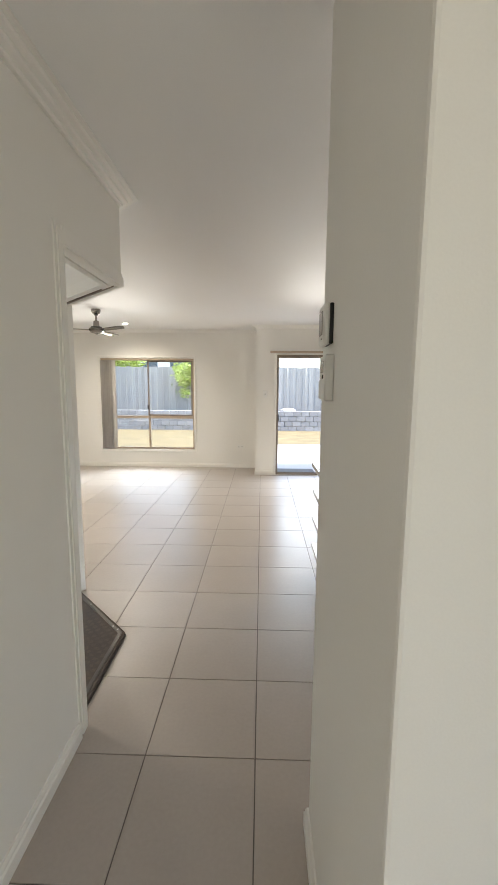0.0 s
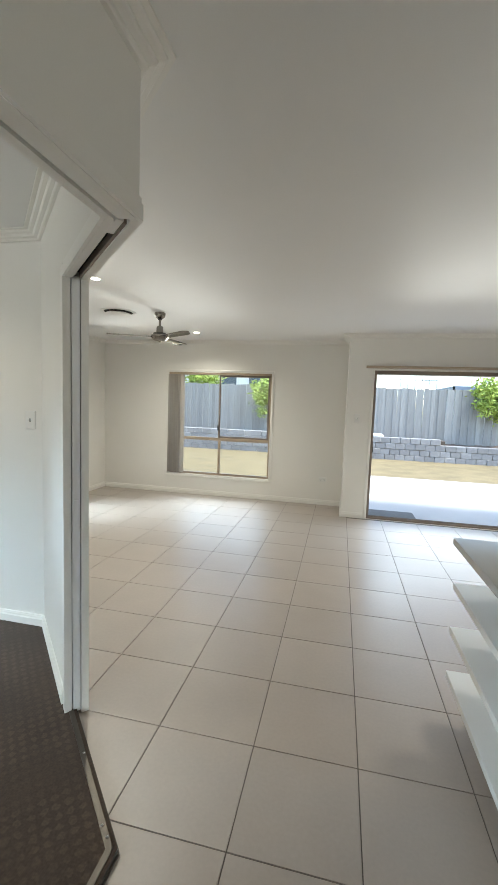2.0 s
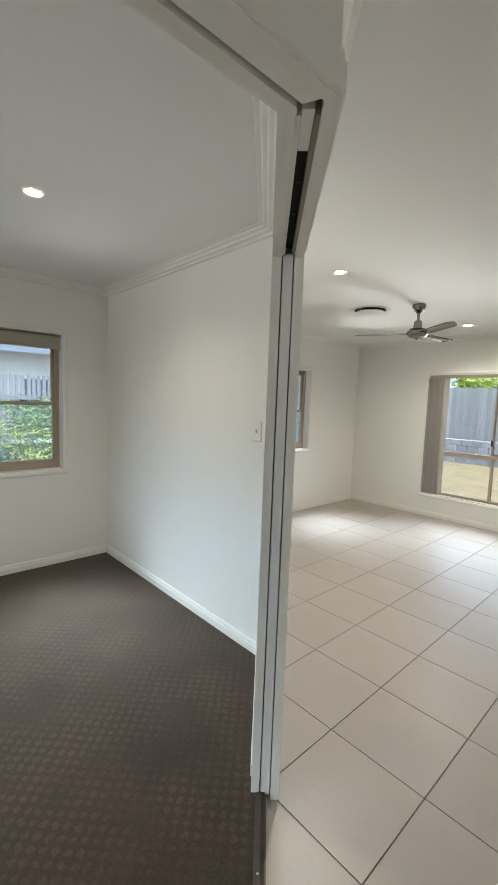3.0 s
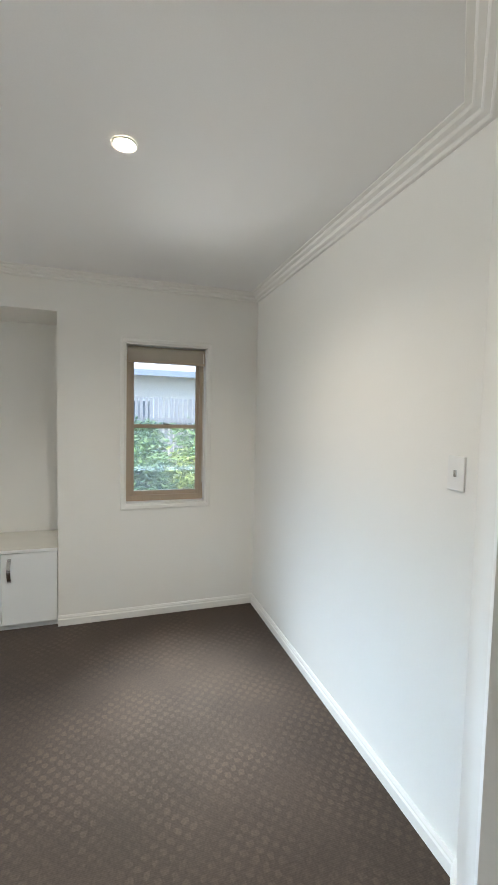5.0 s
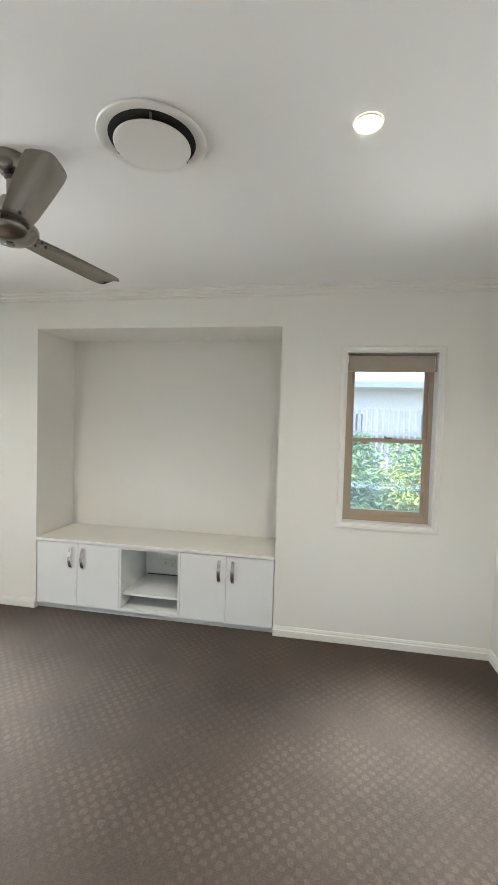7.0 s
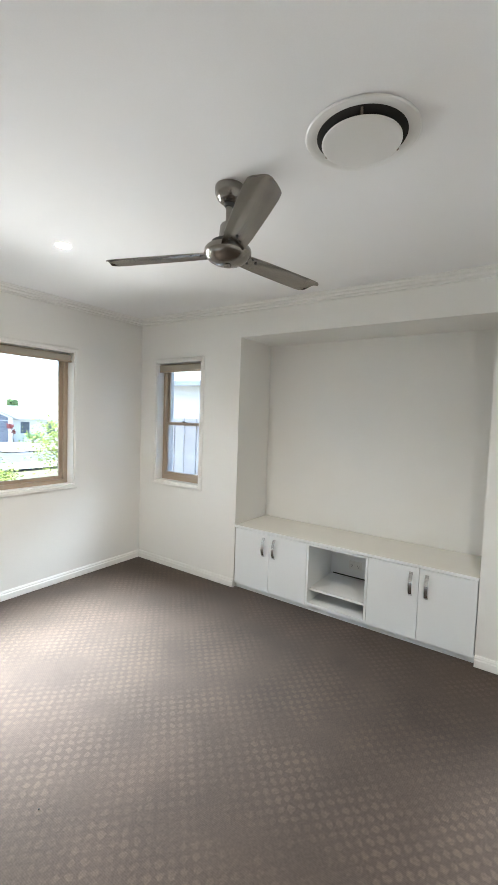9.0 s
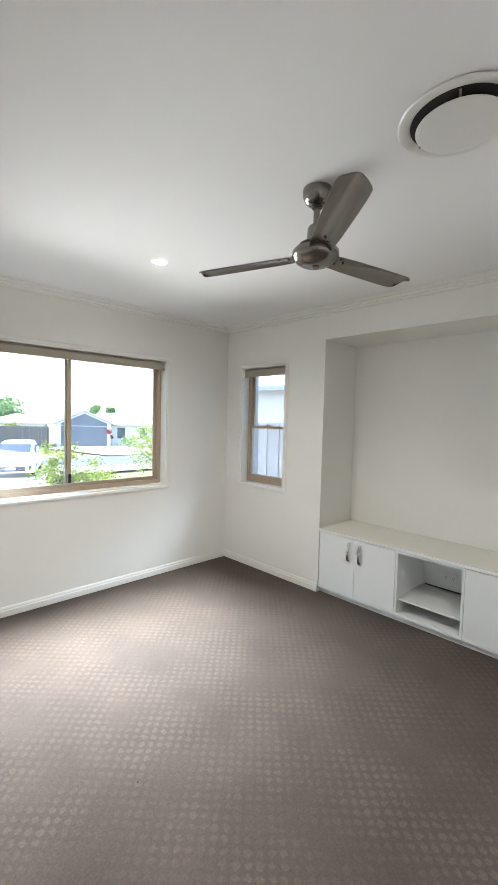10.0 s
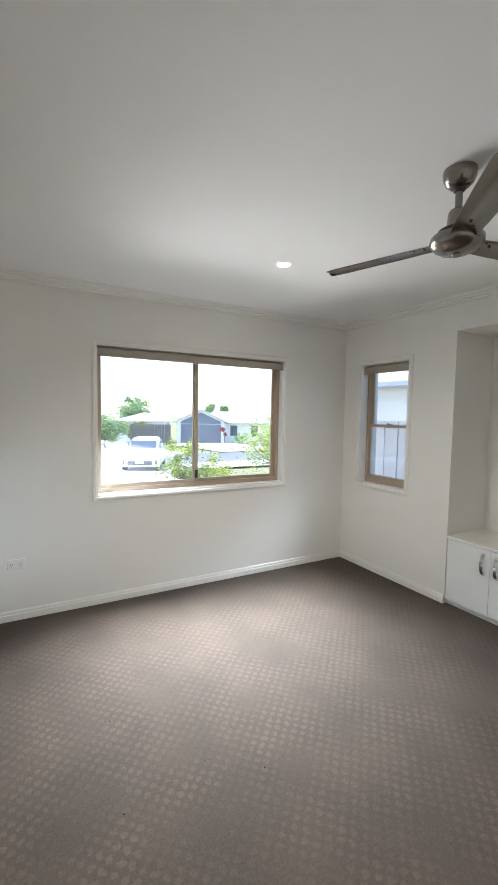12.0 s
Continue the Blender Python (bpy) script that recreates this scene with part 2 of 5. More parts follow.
def box(bm, x0, x1, y0, y1, z0, z1, bevel=0.0, m=None):
    """Adds one box, bevelled on all edges if asked, turned by m."""
    vs = [bm.verts.new(Vector((x, y, z))) for x in (x0, x1) for y in (y0, y1) for z in (z0, z1)]
    fs = [bm.faces.new([vs[i] for i in q]) for q in ((0, 1, 3, 2), (4, 6, 7, 5), (0, 4, 5, 1), (2, 3, 7, 6), (0, 2, 6, 4), (1, 5, 7, 3))]
    if bevel:
        es = list({e for f in fs for e in f.edges})
        out = bmesh.ops.bevel(bm, geom=es, offset=bevel, segments=2, affect="EDGES", profile=0.5)
        vs = list({v for f in out["faces"] for v in f.verts} | {v for v in vs if v.is_valid})
    if m is not None:
        bmesh.ops.transform(bm, matrix=m, verts=vs)
    return vs


def prism(bm, poly, z0, z1):
    """A plan outline drawn up from z0 to z1."""
    lo = [bm.verts.new((x, y, z0)) for x, y in poly]
    hi = [bm.verts.new((x, y, z1)) for x, y in poly]
    n = len(poly)
    bm.faces.new(hi)
    bm.faces.new(lo[::-1])
    for i in range(n):
        j = (i + 1) % n
        bm.faces.new((lo[i], lo[j], hi[j], hi[i]))


def lathe(bm, prof, seg=40, m=None, close=False):
    """Turns a profile of (radius, height) about z."""
    rings = []
    for r, z in prof:
        rings.append([bm.verts.new((r * math.cos(2 * math.pi * i / seg), r * math.sin(2 * math.pi * i / seg), z)) for i in range(seg)] if r > 1e-5 else [bm.verts.new((0, 0, z))])
    for a, b in zip(rings, rings[1:]):
        for i in range(seg):
            j = (i + 1) % seg
            if len(a) == 1 and len(b) == 1:
                continue
            if len(a) == 1:
                bm.faces.new((a[0], b[j], b[i]))
            elif len(b) == 1:
                bm.faces.new((a[i], a[j], b[0]))
            else:
                bm.faces.new((a[i], a[j], b[j], b[i]))
    vs = [v for r in rings for v in r]
    if m is not None:
        bmesh.ops.transform(bm, matrix=m, verts=vs)
    return vs


def sweep(bm, path, prof, closed=False):
    """Runs a profile of (distance from the wall, height) along a plan line with mitred corners; the room lies to the left of the line."""
    n = len(path)
    rings = []
    for i in range(n):
        p = Vector(path[i])
        prev = Vector(path[i - 1]) if (closed or i > 0) else None
        nxt = Vector(path[(i + 1) % n]) if (closed or i < n - 1) else None
        d1 = (p - prev).normalized() if prev is not None else None
        d2 = (nxt - p).normalized() if nxt is not None else None
        n1 = Vector((-d1.y, d1.x)) if d1 is not None else None
        n2 = Vector((-d2.y, d2.x)) if d2 is not None else None
        if n1 is None:
            off = n2
        elif n2 is None:
            off = n1
        else:
            off = (n1 + n2) / (1 + n1.dot(n2))
        rings.append([bm.verts.new((p.x + off.x * d, p.y + off.y * d, z)) for d, z in prof])
    k = len(prof)
    pairs = list(zip(rings, rings[1:])) + ([(rings[-1], rings[0])] if closed else [])
    for a, b in pairs:
        for i in range(k):
            j = (i + 1) % k
            bm.faces.new((a[i], b[i], b[j], a[j]))
    if not closed:
        bm.faces.new(rings[0][::-1])
        bm.faces.new(rings[-1])


def tube(bm, pts, radii, seg=10):
    """A round bar along points, with a radius at each."""
    rings = []
    for i, p in enumerate(pts):
        p = Vector(p)
        d = (Vector(pts[min(i + 1, len(pts) - 1)]) - Vector(pts[max(i - 1, 0)])).normalized()
        u = d.orthogonal().normalized()
        if i and rings:
            u = (last - d * last.dot(d)).normalized()
        last = u
        w = d.cross(u)
        rings.append([bm.verts.new(p + (u * math.cos(2 * math.pi * k / seg) + w * math.sin(2 * math.pi * k / seg)) * radii[i]) for k in range(seg)])
    for a, b in zip(rings, rings[1:]):
        for k in range(seg):
            j = (k + 1) % seg
            bm.faces.new((a[k], a[j], b[j], b[k]))
    bm.faces.new(rings[0][::-1])
    bm.faces.new(rings[-1])


def part(name, bm, material, parent=None, label="", smooth=False):
    """Links a bmesh as one mesh object, under a thing if given."""
    bmesh.ops.recalc_face_normals(bm, faces=bm.faces)
    me = bpy.data.meshes.new(name)
    bm.to_mesh(me)
    bm.free()
    me.materials.append(material)
    if smooth:
        for p in me.polygons:
            p.use_smooth = True
        me.set_sharp_from_angle(angle=radians(38))
    ob = new(name, me)
    if parent is not None:
        ob.parent = parent
    if label:
        tagged(ob, label)
    return ob


def boxes(name, lst, material, parent=None, label="", bevel=0.0, m=None):
    bm = bmesh.new()
    for b in lst:
        box(bm, *b, bevel=bevel, m=m)
    return part(name, bm, material, parent, label)


def empty(name, x=0, y=0, z=0, rz=0):
    ob = new(name)
    ob.matrix_world = pose(x, y, z, 0, 0, rz)
    ob.empty_display_size = 0.1
    return ob


def wall(name, axis, u0, u1, t0, t1, z0, z1, holes, label, material=None):
    """A wall along x or y (axis) from u0 to u1, t0 to t1 thick, with holes (u0, u1, z0, z1) through it."""
    us = sorted({u0, u1, *[h[0] for h in holes], *[h[1] for h in holes]})
    zs = sorted({z0, z1, *[h[2] for h in holes], *[h[3] for h in holes]})
    us = [u for u in us if u0 <= u <= u1]
    zs = [z for z in zs if z0 <= z <= z1]

    def solid(i, k):
        if not (0 <= i < len(us) - 1 and 0 <= k < len(zs) - 1):
            return False
        cu, cz = (us[i] + us[i + 1]) / 2, (zs[k] + zs[k + 1]) / 2
        return not any(h[0] < cu < h[1] and h[2] < cz < h[3] for h in holes)

    bm = bmesh.new()
    cache = {}

    def v(u, t, z):
        key = (u, t, z)
        if key not in cache:
            cache[key] = bm.verts.new((u, t, z) if axis == "x" else (t, u, z))
        return cache[key]

    for i in range(len(us) - 1):
        for k in range(len(zs) - 1):
            if not solid(i, k):
                continue
            a, b, c, d = us[i], us[i + 1], zs[k], zs[k + 1]
            for t in (t0, t1):
                bm.faces.new((v(a, t, c), v(b, t, c), v(b, t, d), v(a, t, d)))
            for (ii, kk, p, q) in ((i - 1, k, (a, c), (a, d)), (i + 1, k, (b, c), (b, d)), (i, k - 1, (a, c), (b, c)), (i, k + 1, (a, d), (b, d))):
                if not solid(ii, kk):
                    bm.faces.new((v(p[0], t0, p[1]), v(q[0], t0, q[1]), v(q[0], t1, q[1]), v(p[0], t1, p[1])))
    return tagged(part(name, bm, material or M_WALL), label, "wall", kind="structure")


# ---- the large structure ----
H = 2.52
W, F, N = -4.10, -1.335, 3.345
FAR, SD = 7.56, 6.95
T = 0.044
CX, CY = -0.756, 2.228
HALL, MED = CX + T, CX - T
HEAD = 2.056
R2 = math.sqrt(0.5)
OPEN_S = 0.734
EAST = 4.6
HALL_Y = 1.555

W1 = (2.327, 2.946, 0.879, 2.086)
W2 = (-1.104, -0.497, 0.880, 2.088)
W3 = (5.745, 6.375, 0.885, 2.03)
FW = (-3.332, -1.563, 0.892, 2.095)
LW = (-2.93, -1.173, 0.312, 2.027)
SDO = (0.315, 3.21, 0.0, 2.045)
NICHE = (-0.055, 1.877, 0.0, 2.258)

wall("wall_west", "y", F - 0.25, FAR + 0.25, W - 0.09, W, -0.2, H, [W1, W2, W3, NICHE], "cream-white painted plasterboard wall with two windows and a niche")
boxes("wall_west_brick", [(W - 0.25, W - 0.092, F - 0.25, W2[0], -0.3, H), (W - 0.25, W - 0.092, W2[0], W2[1], -0.3, W2[2]), (W - 0.25, W - 0.092, W2[0], W2[1], W2[3], H),
                          (W - 0.25, W - 0.092, W2[1], NICHE[0] - 0.1, -0.3, H), (W - 0.25, W - 0.092, NICHE[1] + 0.1, W1[0], -0.3, H), (W - 0.25, W - 0.092, W1[0], W1[1], -0.3, W1[2]),
                          (W - 0.25, W - 0.092, W1[0], W1[1], W1[3], H), (W - 0.25, W - 0.092, W1[1], W3[0], -0.3, H), (W - 0.25, W - 0.092, W3[0], W3[1], -0.3, W3[2]),
                          (W - 0.25, W - 0.092, W3[0], W3[1], W3[3], H), (W - 0.25, W - 0.092, W3[1], FAR + 0.25, -0.3, H)], M_CREAM)
tagged(bpy.data.objects["wall_west_brick"], "cream rendered outer skin of the house wall", "wall", kind="structure")
NX = -4.60
for nm, bx in (("back", (NX - 0.1, NX, NICHE[0] - 0.1, NICHE[1] + 0.1, -0.2, H)), ("south", (NX, W - 0.09, NICHE[0] - 0.1, NICHE[0], -0.2, H)), ("north", (NX, W - 0.09, NICHE[1], NICHE[1] + 0.1, -0.2, H)),
               ("head", (NX, W - 0.09, NICHE[0], NICHE[1], NICHE[3], NICHE[3] + 0.1))):
    tagged(boxes("wall_niche_" + nm, [bx], M_WALL), "cream-white painted recess for a television above low cabinets", "wall", kind="structure")
wall("wall_front", "x", W - 0.25, MED, F - 0.24, F, -0.3, H, [FW], "cream-white painted wall with a wide sliding window")
wall("wall_media_north", "x", W - 0.09, -1.925, N, N + 0.11, -0.2, H, [], "cream-white painted wall with a light switch")
wall("wall_far", "x", W - 0.25, 0.20, FAR, FAR + 0.24, -0.3, H, [LW], "cream-white painted wall with a sliding window")
wall("wall_sliding_door", "x", -0.03, EAST + 0.2, SD, SD + 0.23, -0.3, H, [SDO], "cream-white painted wall with a wide glass sliding door")
boxes("wall_return", [(-0.03, 0.20, SD + 0.23, FAR, -0.3, H)], M_WALL)
tagged(bpy.data.objects["wall_return"], "short cream-white return wall beside the sliding door", "wall", kind="structure")
wall("wall_hall_left", "y", -2.6, HALL_Y, MED, HALL, -0.2, H, [], "cream-white painted hallway wall ending at a corner opening")
NIBX, NIB0, NIB1 = 0.243, 0.40, 1.15
boxes("wall_nib", [(NIBX, 2.4, NIB0, NIB1, -0.2, H)], M_WALL, bevel=0.007)
tagged(bpy.data.objects["wall_nib"], "cream-white painted wall end with two control panels", "wall", kind="structure")
wall("wall_hall_end", "x", MED, 2.6, -2.75, -2.6, -0.2, H, [(0.85, 1.75, 0.0, 2.1)], "cream-white painted wall closing the hallway")
wall("wall_hall_right", "y", -2.6, NIB0, 2.4, 2.55, -0.2, H, [], "cream-white painted hallway wall")
wall("wall_east", "y", NIB1, SD, EAST, EAST + 0.15, -0.2, H, [], "cream-white painted kitchen wall")
wall("wall_kitchen_south", "x", 2.4, EAST + 0.15, NIB1 - 0.15, NIB1, -0.2, H, [], "cream-white painted kitchen wall")


def bend(d):
    """Plan line of the corner opening, d metres out from the middle of its wall: hall side, corner, end of the slanting side."""
    u, n = Vector((-R2, R2)), Vector((R2, R2))
    c = Vector((CX, CY))
    j = c + u * OPEN_S + n * d
    return [(CX + d, HALL_Y), (CX + d, CY + 0.41421 * d), (j.x, j.y)]


def slant(s, d):
    c = Vector((CX, CY)) + Vector((-R2, R2)) * s + Vector((R2, R2)) * d
    return (c.x, c.y)


lintel = bmesh.new()
prism(lintel, bend(T) + bend(0.022)[::-1], HEAD, H)
prism(lintel, bend(-0.022) + bend(-T)[::-1], HEAD, H)
prism(lintel, bend(0.022) + bend(-0.022)[::-1], HEAD + 0.05, H)
tagged(part("wall_lintel", lintel, M_WALL), "cream-white bulkhead over the corner opening of the carpeted room", "wall", kind="structure")
pelmet = bmesh.new()
prism(pelmet, [(CX + 0.0215, HALL_Y), (CX + 0.0215, CY + 0.006), (CX - 0.012, CY - 0.006), (CX - 0.012, HALL_Y)], HEAD + 0.003, HEAD + 0.024)
tagged(part("trim_pelmet", pelmet, M_TRIM), "cream strip closing the track over the hall side", "trim", kind="structure")
# the track's near-black colour carries the shade of its slot
track = bmesh.new()
prism(track, bend(0.0215) + bend(-0.0215)[::-1], HEAD + 0.030, HEAD + 0.046)
track_ob = tagged(part("door_track", track, M_DARK), "sliding-door track recessed in the bulkhead, near-black with the slot's shade", "door track", kind="structure")
bm = bmesh.new()
prism(bm, [slant(0.03, 0.0214), slant(OPEN_S - 0.01, 0.0214), slant(OPEN_S - 0.01, 0.011), slant(0.03, 0.011)], HEAD + 0.004, HEAD + 0.030)
part("guide_strip", bm, M_ALUD, track_ob, "brown aluminium guide strip")
bm = bmesh.new()
prism(bm, [slant(0.03, -0.013), slant(OPEN_S - 0.01, -0.013), slant(OPEN_S - 0.01, -0.0214), slant(0.03, -0.0214)], HEAD + 0.002, HEAD + 0.030)
part("guide_strip", bm, M_TRIM, track_ob, "cream guide strip")
bm = bmesh.new()
prism(bm, [slant(0.02, 0.010), slant(0.14, 0.010), slant(0.14, -0.012), slant(0.02, -0.012)], HEAD + 0.006, HEAD + 0.029)
part("stop_block", bm, M_TRIM, track_ob, "cream stop block at the end of the track")
for sd_ in (0.30, 0.47):
    bm = bmesh.new()
    lathe(bm, [(0.0, 0.0), (0.006, 0.001), (0.006, 0.004)], 12, pose(*slant(sd_, 0.0), HEAD + 0.026))
    part("screw", bm, M_BLACK, track_ob)
S1 = 1.80
for nm, outline, lo in (
    ("hall_face", [slant(OPEN_S, T), slant(S1, T), slant(S1, 0.022), slant(OPEN_S, 0.022)], -0.2),
    ("room_face", [slant(OPEN_S, -0.022), slant(S1, -0.022), slant(S1, -T), slant(OPEN_S, -T)], -0.2),
    ("end", [slant(S1, T), slant(S1 + 0.1, T), slant(S1 + 0.1, -T), slant(S1, -T)], -0.2),
    ("head", [slant(OPEN_S, 0.0215), slant(S1, 0.0215), slant(S1, -0.0215), slant(OPEN_S, -0.0215)], HEAD + 0.05),
):
    bm = bmesh.new()
    prism(bm, outline, lo, H)
    tagged(part("wall_slant_" + nm, bm, M_WALL), "cream-white slanting wall holding a cavity sliding door", "wall", kind="structure")

# door leaf drawn back into its cavity
leaf = empty("door_1")
tagged(leaf, "white cavity sliding door drawn back into the slanting wall", "door", kind="structure")
bm = bmesh.new()
prism(bm, [slant(OPEN_S + 0.004, 0.0175), slant(OPEN_S + 0.86, 0.0175), slant(OPEN_S + 0.86, -0.0175), slant(OPEN_S + 0.004, -0.0175)], 0.014, HEAD + 0.012)
part("door_leaf", bm, M_DOOR, leaf)
bm = bmesh.new()
prism(bm, [slant(OPEN_S + 0.0032, 0.009), slant(OPEN_S + 0.006, 0.009), slant(OPEN_S + 0.006, -0.009), slant(OPEN_S + 0.001, -0.009)], 0.96, 1.06)
part("edge_pull", bm, M_DOOR, leaf, "satin metal edge pull")

boxes("ceiling", [(W - 0.02, EAST + 0.02, -2.62, FAR + 0.02, H, H + 0.1), (NX - 0.02, W - 0.02, NICHE[0] - 0.05, NICHE[1] + 0.05, H, H + 0.1)], M_CEIL)
tagged(bpy.data.objects["ceiling"], "flat matt white plasterboard ceiling", "ceiling", kind="structure")
# roof slab out of view, added to close the house and shade its windows
boxes("roof", [(W - 0.75, EAST + 0.6, -3.4, FAR + 0.75, H + 0.12, H + 0.3)], M_ROOF)
tagged(bpy.data.objects["roof"], "unseen pale metal roof slab with eaves shading the walls", "roof", kind="structure")

# carpet of the front room, cut to the threshold
CL = 0.026
CARPET = [(W, F), (MED + 0.002, F), (MED + 0.002, 1.4), (CX, 1.4), bend(0)[1], slant(S1 - 0.2, 0.0), (-2.0, N + 0.02), (W, N + 0.02)]
bm = bmesh.new()
prism(bm, CARPET, -0.02, CL)
box(bm, NX, W, NICHE[0], NICHE[1], -0.02, CL - 0.001)
tagged(part("floor_carpet", bm, M_CARPET), "grey-brown loop-pile carpet with a tufted square pattern", "carpet", kind="structure")


def trim_strip(d):
    p = bend(d)
    return [(p[0][0], 1.50), p[1], slant(OPEN_S + 0.02, d)]


bm = bmesh.new()
for d0, d1, h in ((0.006, -0.004, 0.010), (-0.004, -0.014, 0.020), (-0.014, -0.036, 0.029)):
    prism(bm, trim_strip(d0) + trim_strip(d1)[::-1], 0.0, h)
part_trim = part("threshold_strip", bm, M_BRONZE)
tagged(part_trim, "dark bronze metal strip between carpet and tiles", "threshold", kind="structure")
bm = bmesh.new()
for s, d in ((0.05, -0.022), (0.10, -0.028), (0.45, -0.022)):
    x, y = slant(s, d)
    lathe(bm, [(0.0, 0.0), (0.005, 0.0), (0.005, 0.0015), (0.0, 0.003)], 12, pose(x, y, 0.029))
part("screw", bm, M_CHROME, part_trim, "small bright screw heads")

# architraves, cornices and baseboards


def frame_trim(name, axis, face, sign, u0, u1, z0, z1, parent, width=0.065, thick=0.018, bottom=True):
    """Mitred, stepped architrave round an opening on a wall face."""
    bm = bmesh.new()
    prof = [(0.0, 0.0), (0.0, thick * 0.72), (width * 0.15, thick), (width * 0.72, thick), (width * 0.82, thick * 0.62), (width, thick * 0.5), (width, 0.0)]
    cs = [(u0, z0, -1, -1), (u1, z0, 1, -1), (u1, z1, 1, 1), (u0, z1, -1, 1)]
    rings = []
    for u, z, su, sz in cs:
        if not bottom and sz < 0:
            sz = 0
        ring = []
        for o, t in prof:
            uu, zz, tt = u + su * o, z + sz * o, face + sign * t
            ring.append(bm.verts.new((uu, tt, zz) if axis == "x" else (tt, uu, zz)))
        rings.append(ring)
    order = [(0, 1), (1, 2), (2, 3), (3, 0)] if bottom else [(1, 2), (2, 3), (3, 0)]
    for a, b in order:
        for i in range(len(prof) - 1):
            bm.faces.new((rings[a][i], rings[b][i], rings[b][i + 1], rings[a][i + 1]))
    if not bottom:
        bm.faces.new(rings[0])
        bm.faces.new(rings[1])
    return part(name, bm, M_TRIM, parent)


bm = bmesh.new()
for sgn in (1, -1):
    a, b = T * sgn, (T + 0.011) * sgn
    c = (T + 0.006) * sgn
    prism(bm, bend(b) + bend(a)[::-1], HEAD + 0.002, HEAD + 0.048)
    prism(bm, bend(c) + bend(a)[::-1], HEAD + 0.048, HEAD + 0.068)
    for w0, w1, e in ((0.0, 0.048, b), (0.048, 0.068, c)):
        ya, yb = HALL_Y - w0, HALL_Y - w1
        z1 = HEAD + 0.048 if w0 == 0 else HEAD + 0.068
        prism(bm, [(CX + a, yb), (CX + e, yb), (CX + e, ya), (CX + a, ya)], 0.0, z1)
        prism(bm, [slant(OPEN_S + w0, a), slant(OPEN_S + w0, e), slant(OPEN_S + w1, e), slant(OPEN_S + w1, a)], 0.0, z1)
tagged(part("trim_corner_opening", bm, M_TRIM), "cream gloss architrave round the corner opening", "architrave", kind="structure")

CORN = [(0.0, H - 0.050), (0.014, H - 0.050), (0.019, H - 0.046), (0.021, H - 0.037), (0.030, H - 0.035), (0.039, H - 0.033), (0.044, H - 0.028), (0.046, H - 0.020), (0.055, H - 0.018), (0.064, H - 0.016), (0.069, H - 0.011), (0.071, H - 0.006), (0.090, H - 0.005), (0.092, H - 0.001), (0.0, H - 0.001)]
bm = bmesh.new()
sweep(bm, [(W, F), (MED, F), bend(-T)[1], (CX + CY - 1.41421 * T - N, N), (W, N)], CORN, closed=True)
tagged(part("cornice_front_room", bm, M_TRIM), "white stepped plaster cornice round the front room", "cornice", kind="structure")
bm = bmesh.new()
sweep(bm, [(EAST, SD), (-0.03, SD), (-0.03, FAR), (W, FAR), (W, N + 0.11), (-2.05, N + 0.11), slant(1.70, T), bend(T)[1], (HALL, -2.6)], CORN)
tagged(part("cornice_living", bm, M_TRIM), "white stepped plaster cornice round the living room and hall", "cornice", kind="structure")
BASE = [(0.0, 0.0), (0.016, 0.0), (0.016, 0.048), (0.011, 0.055), (0.011, 0.064), (0.006, 0.076), (0.0, 0.076)]


def skirting(name, lines, z=0.0):
    bm = bmesh.new()
    for line in lines:
        sweep(bm, line, [(d, h + z) for d, h in BASE])
    tagged(part(name, bm, M_TRIM), "white gloss skirting board along the wall", "skirting", kind="structure")


skirting("baseboard_front_room", [[(W, NICHE[0]), (W, F), (MED, F), (MED, HALL_Y - 0.07)], [slant(OPEN_S + 0.07, -T), (CX + CY - 1.41421 * T - N, N), (W, N), (W, NICHE[1])]], CL - 0.003)
skirting("baseboard_living", [[(SDO[0] - 0.05, SD), (-0.03, SD), (-0.03, FAR), (W, FAR), (W, N + 0.11), (-2.05, N + 0.11), slant(1.70, T), slant(OPEN_S + 0.07, T)],
                              [(HALL, HALL_Y - 0.07), (HALL, -2.6)], [(2.4, NIB0), (NIBX, NIB0), (NIBX, NIB1), (2.4, NIB1)], [(EAST, SD), (SDO[1] + 0.05, SD)]])


# ---- windows ----


def pane(parent, axis, t, u0, u1, z0, z1, name="pane", material=None):
    b = (u0, u1, t - 0.002, t + 0.002, z0, z1) if axis == "x" else (t - 0.002, t + 0.002, u0, u1, z0, z1)
    ob = boxes(name, [b], material or M_GLASS, parent)
    ob.visible_shadow = False
    return ob


def bars(axis, t0, t1, lst):
    return [(u0, u1, t0, t1, z0, z1) if axis == "x" else (t0, t1, u0, u1, z0, z1) for u0, u1, z0, z1 in lst]


def ring(u0, u1, z0, z1, w, wb=None):
    wb = wb or w
    return [(u0, u0 + w, z0, z1), (u1 - w, u1, z0, z1), (u0 + w, u1 - w, z1 - w, z1), (u0 + w, u1 - w, z0, z0 + wb)]


def liner(parent, axis, face, deep, hole):
    u0, u1, z0, z1 = hole
    a, b = sorted((face, deep))
    return boxes("reveal", bars(axis, a, b, [(u0 + 0.001, u0 + 0.014, z0 + 0.001, z1 - 0.001), (u1 - 0.014, u1 - 0.001, z0 + 0.001, z1 - 0.001), (u0 + 0.014, u1 - 0.014, z1 - 0.014, z1 - 0.001), (u0 + 0.014, u1 - 0.014, z0 + 0.001, z0 + 0.014)]), M_TRIM, parent)


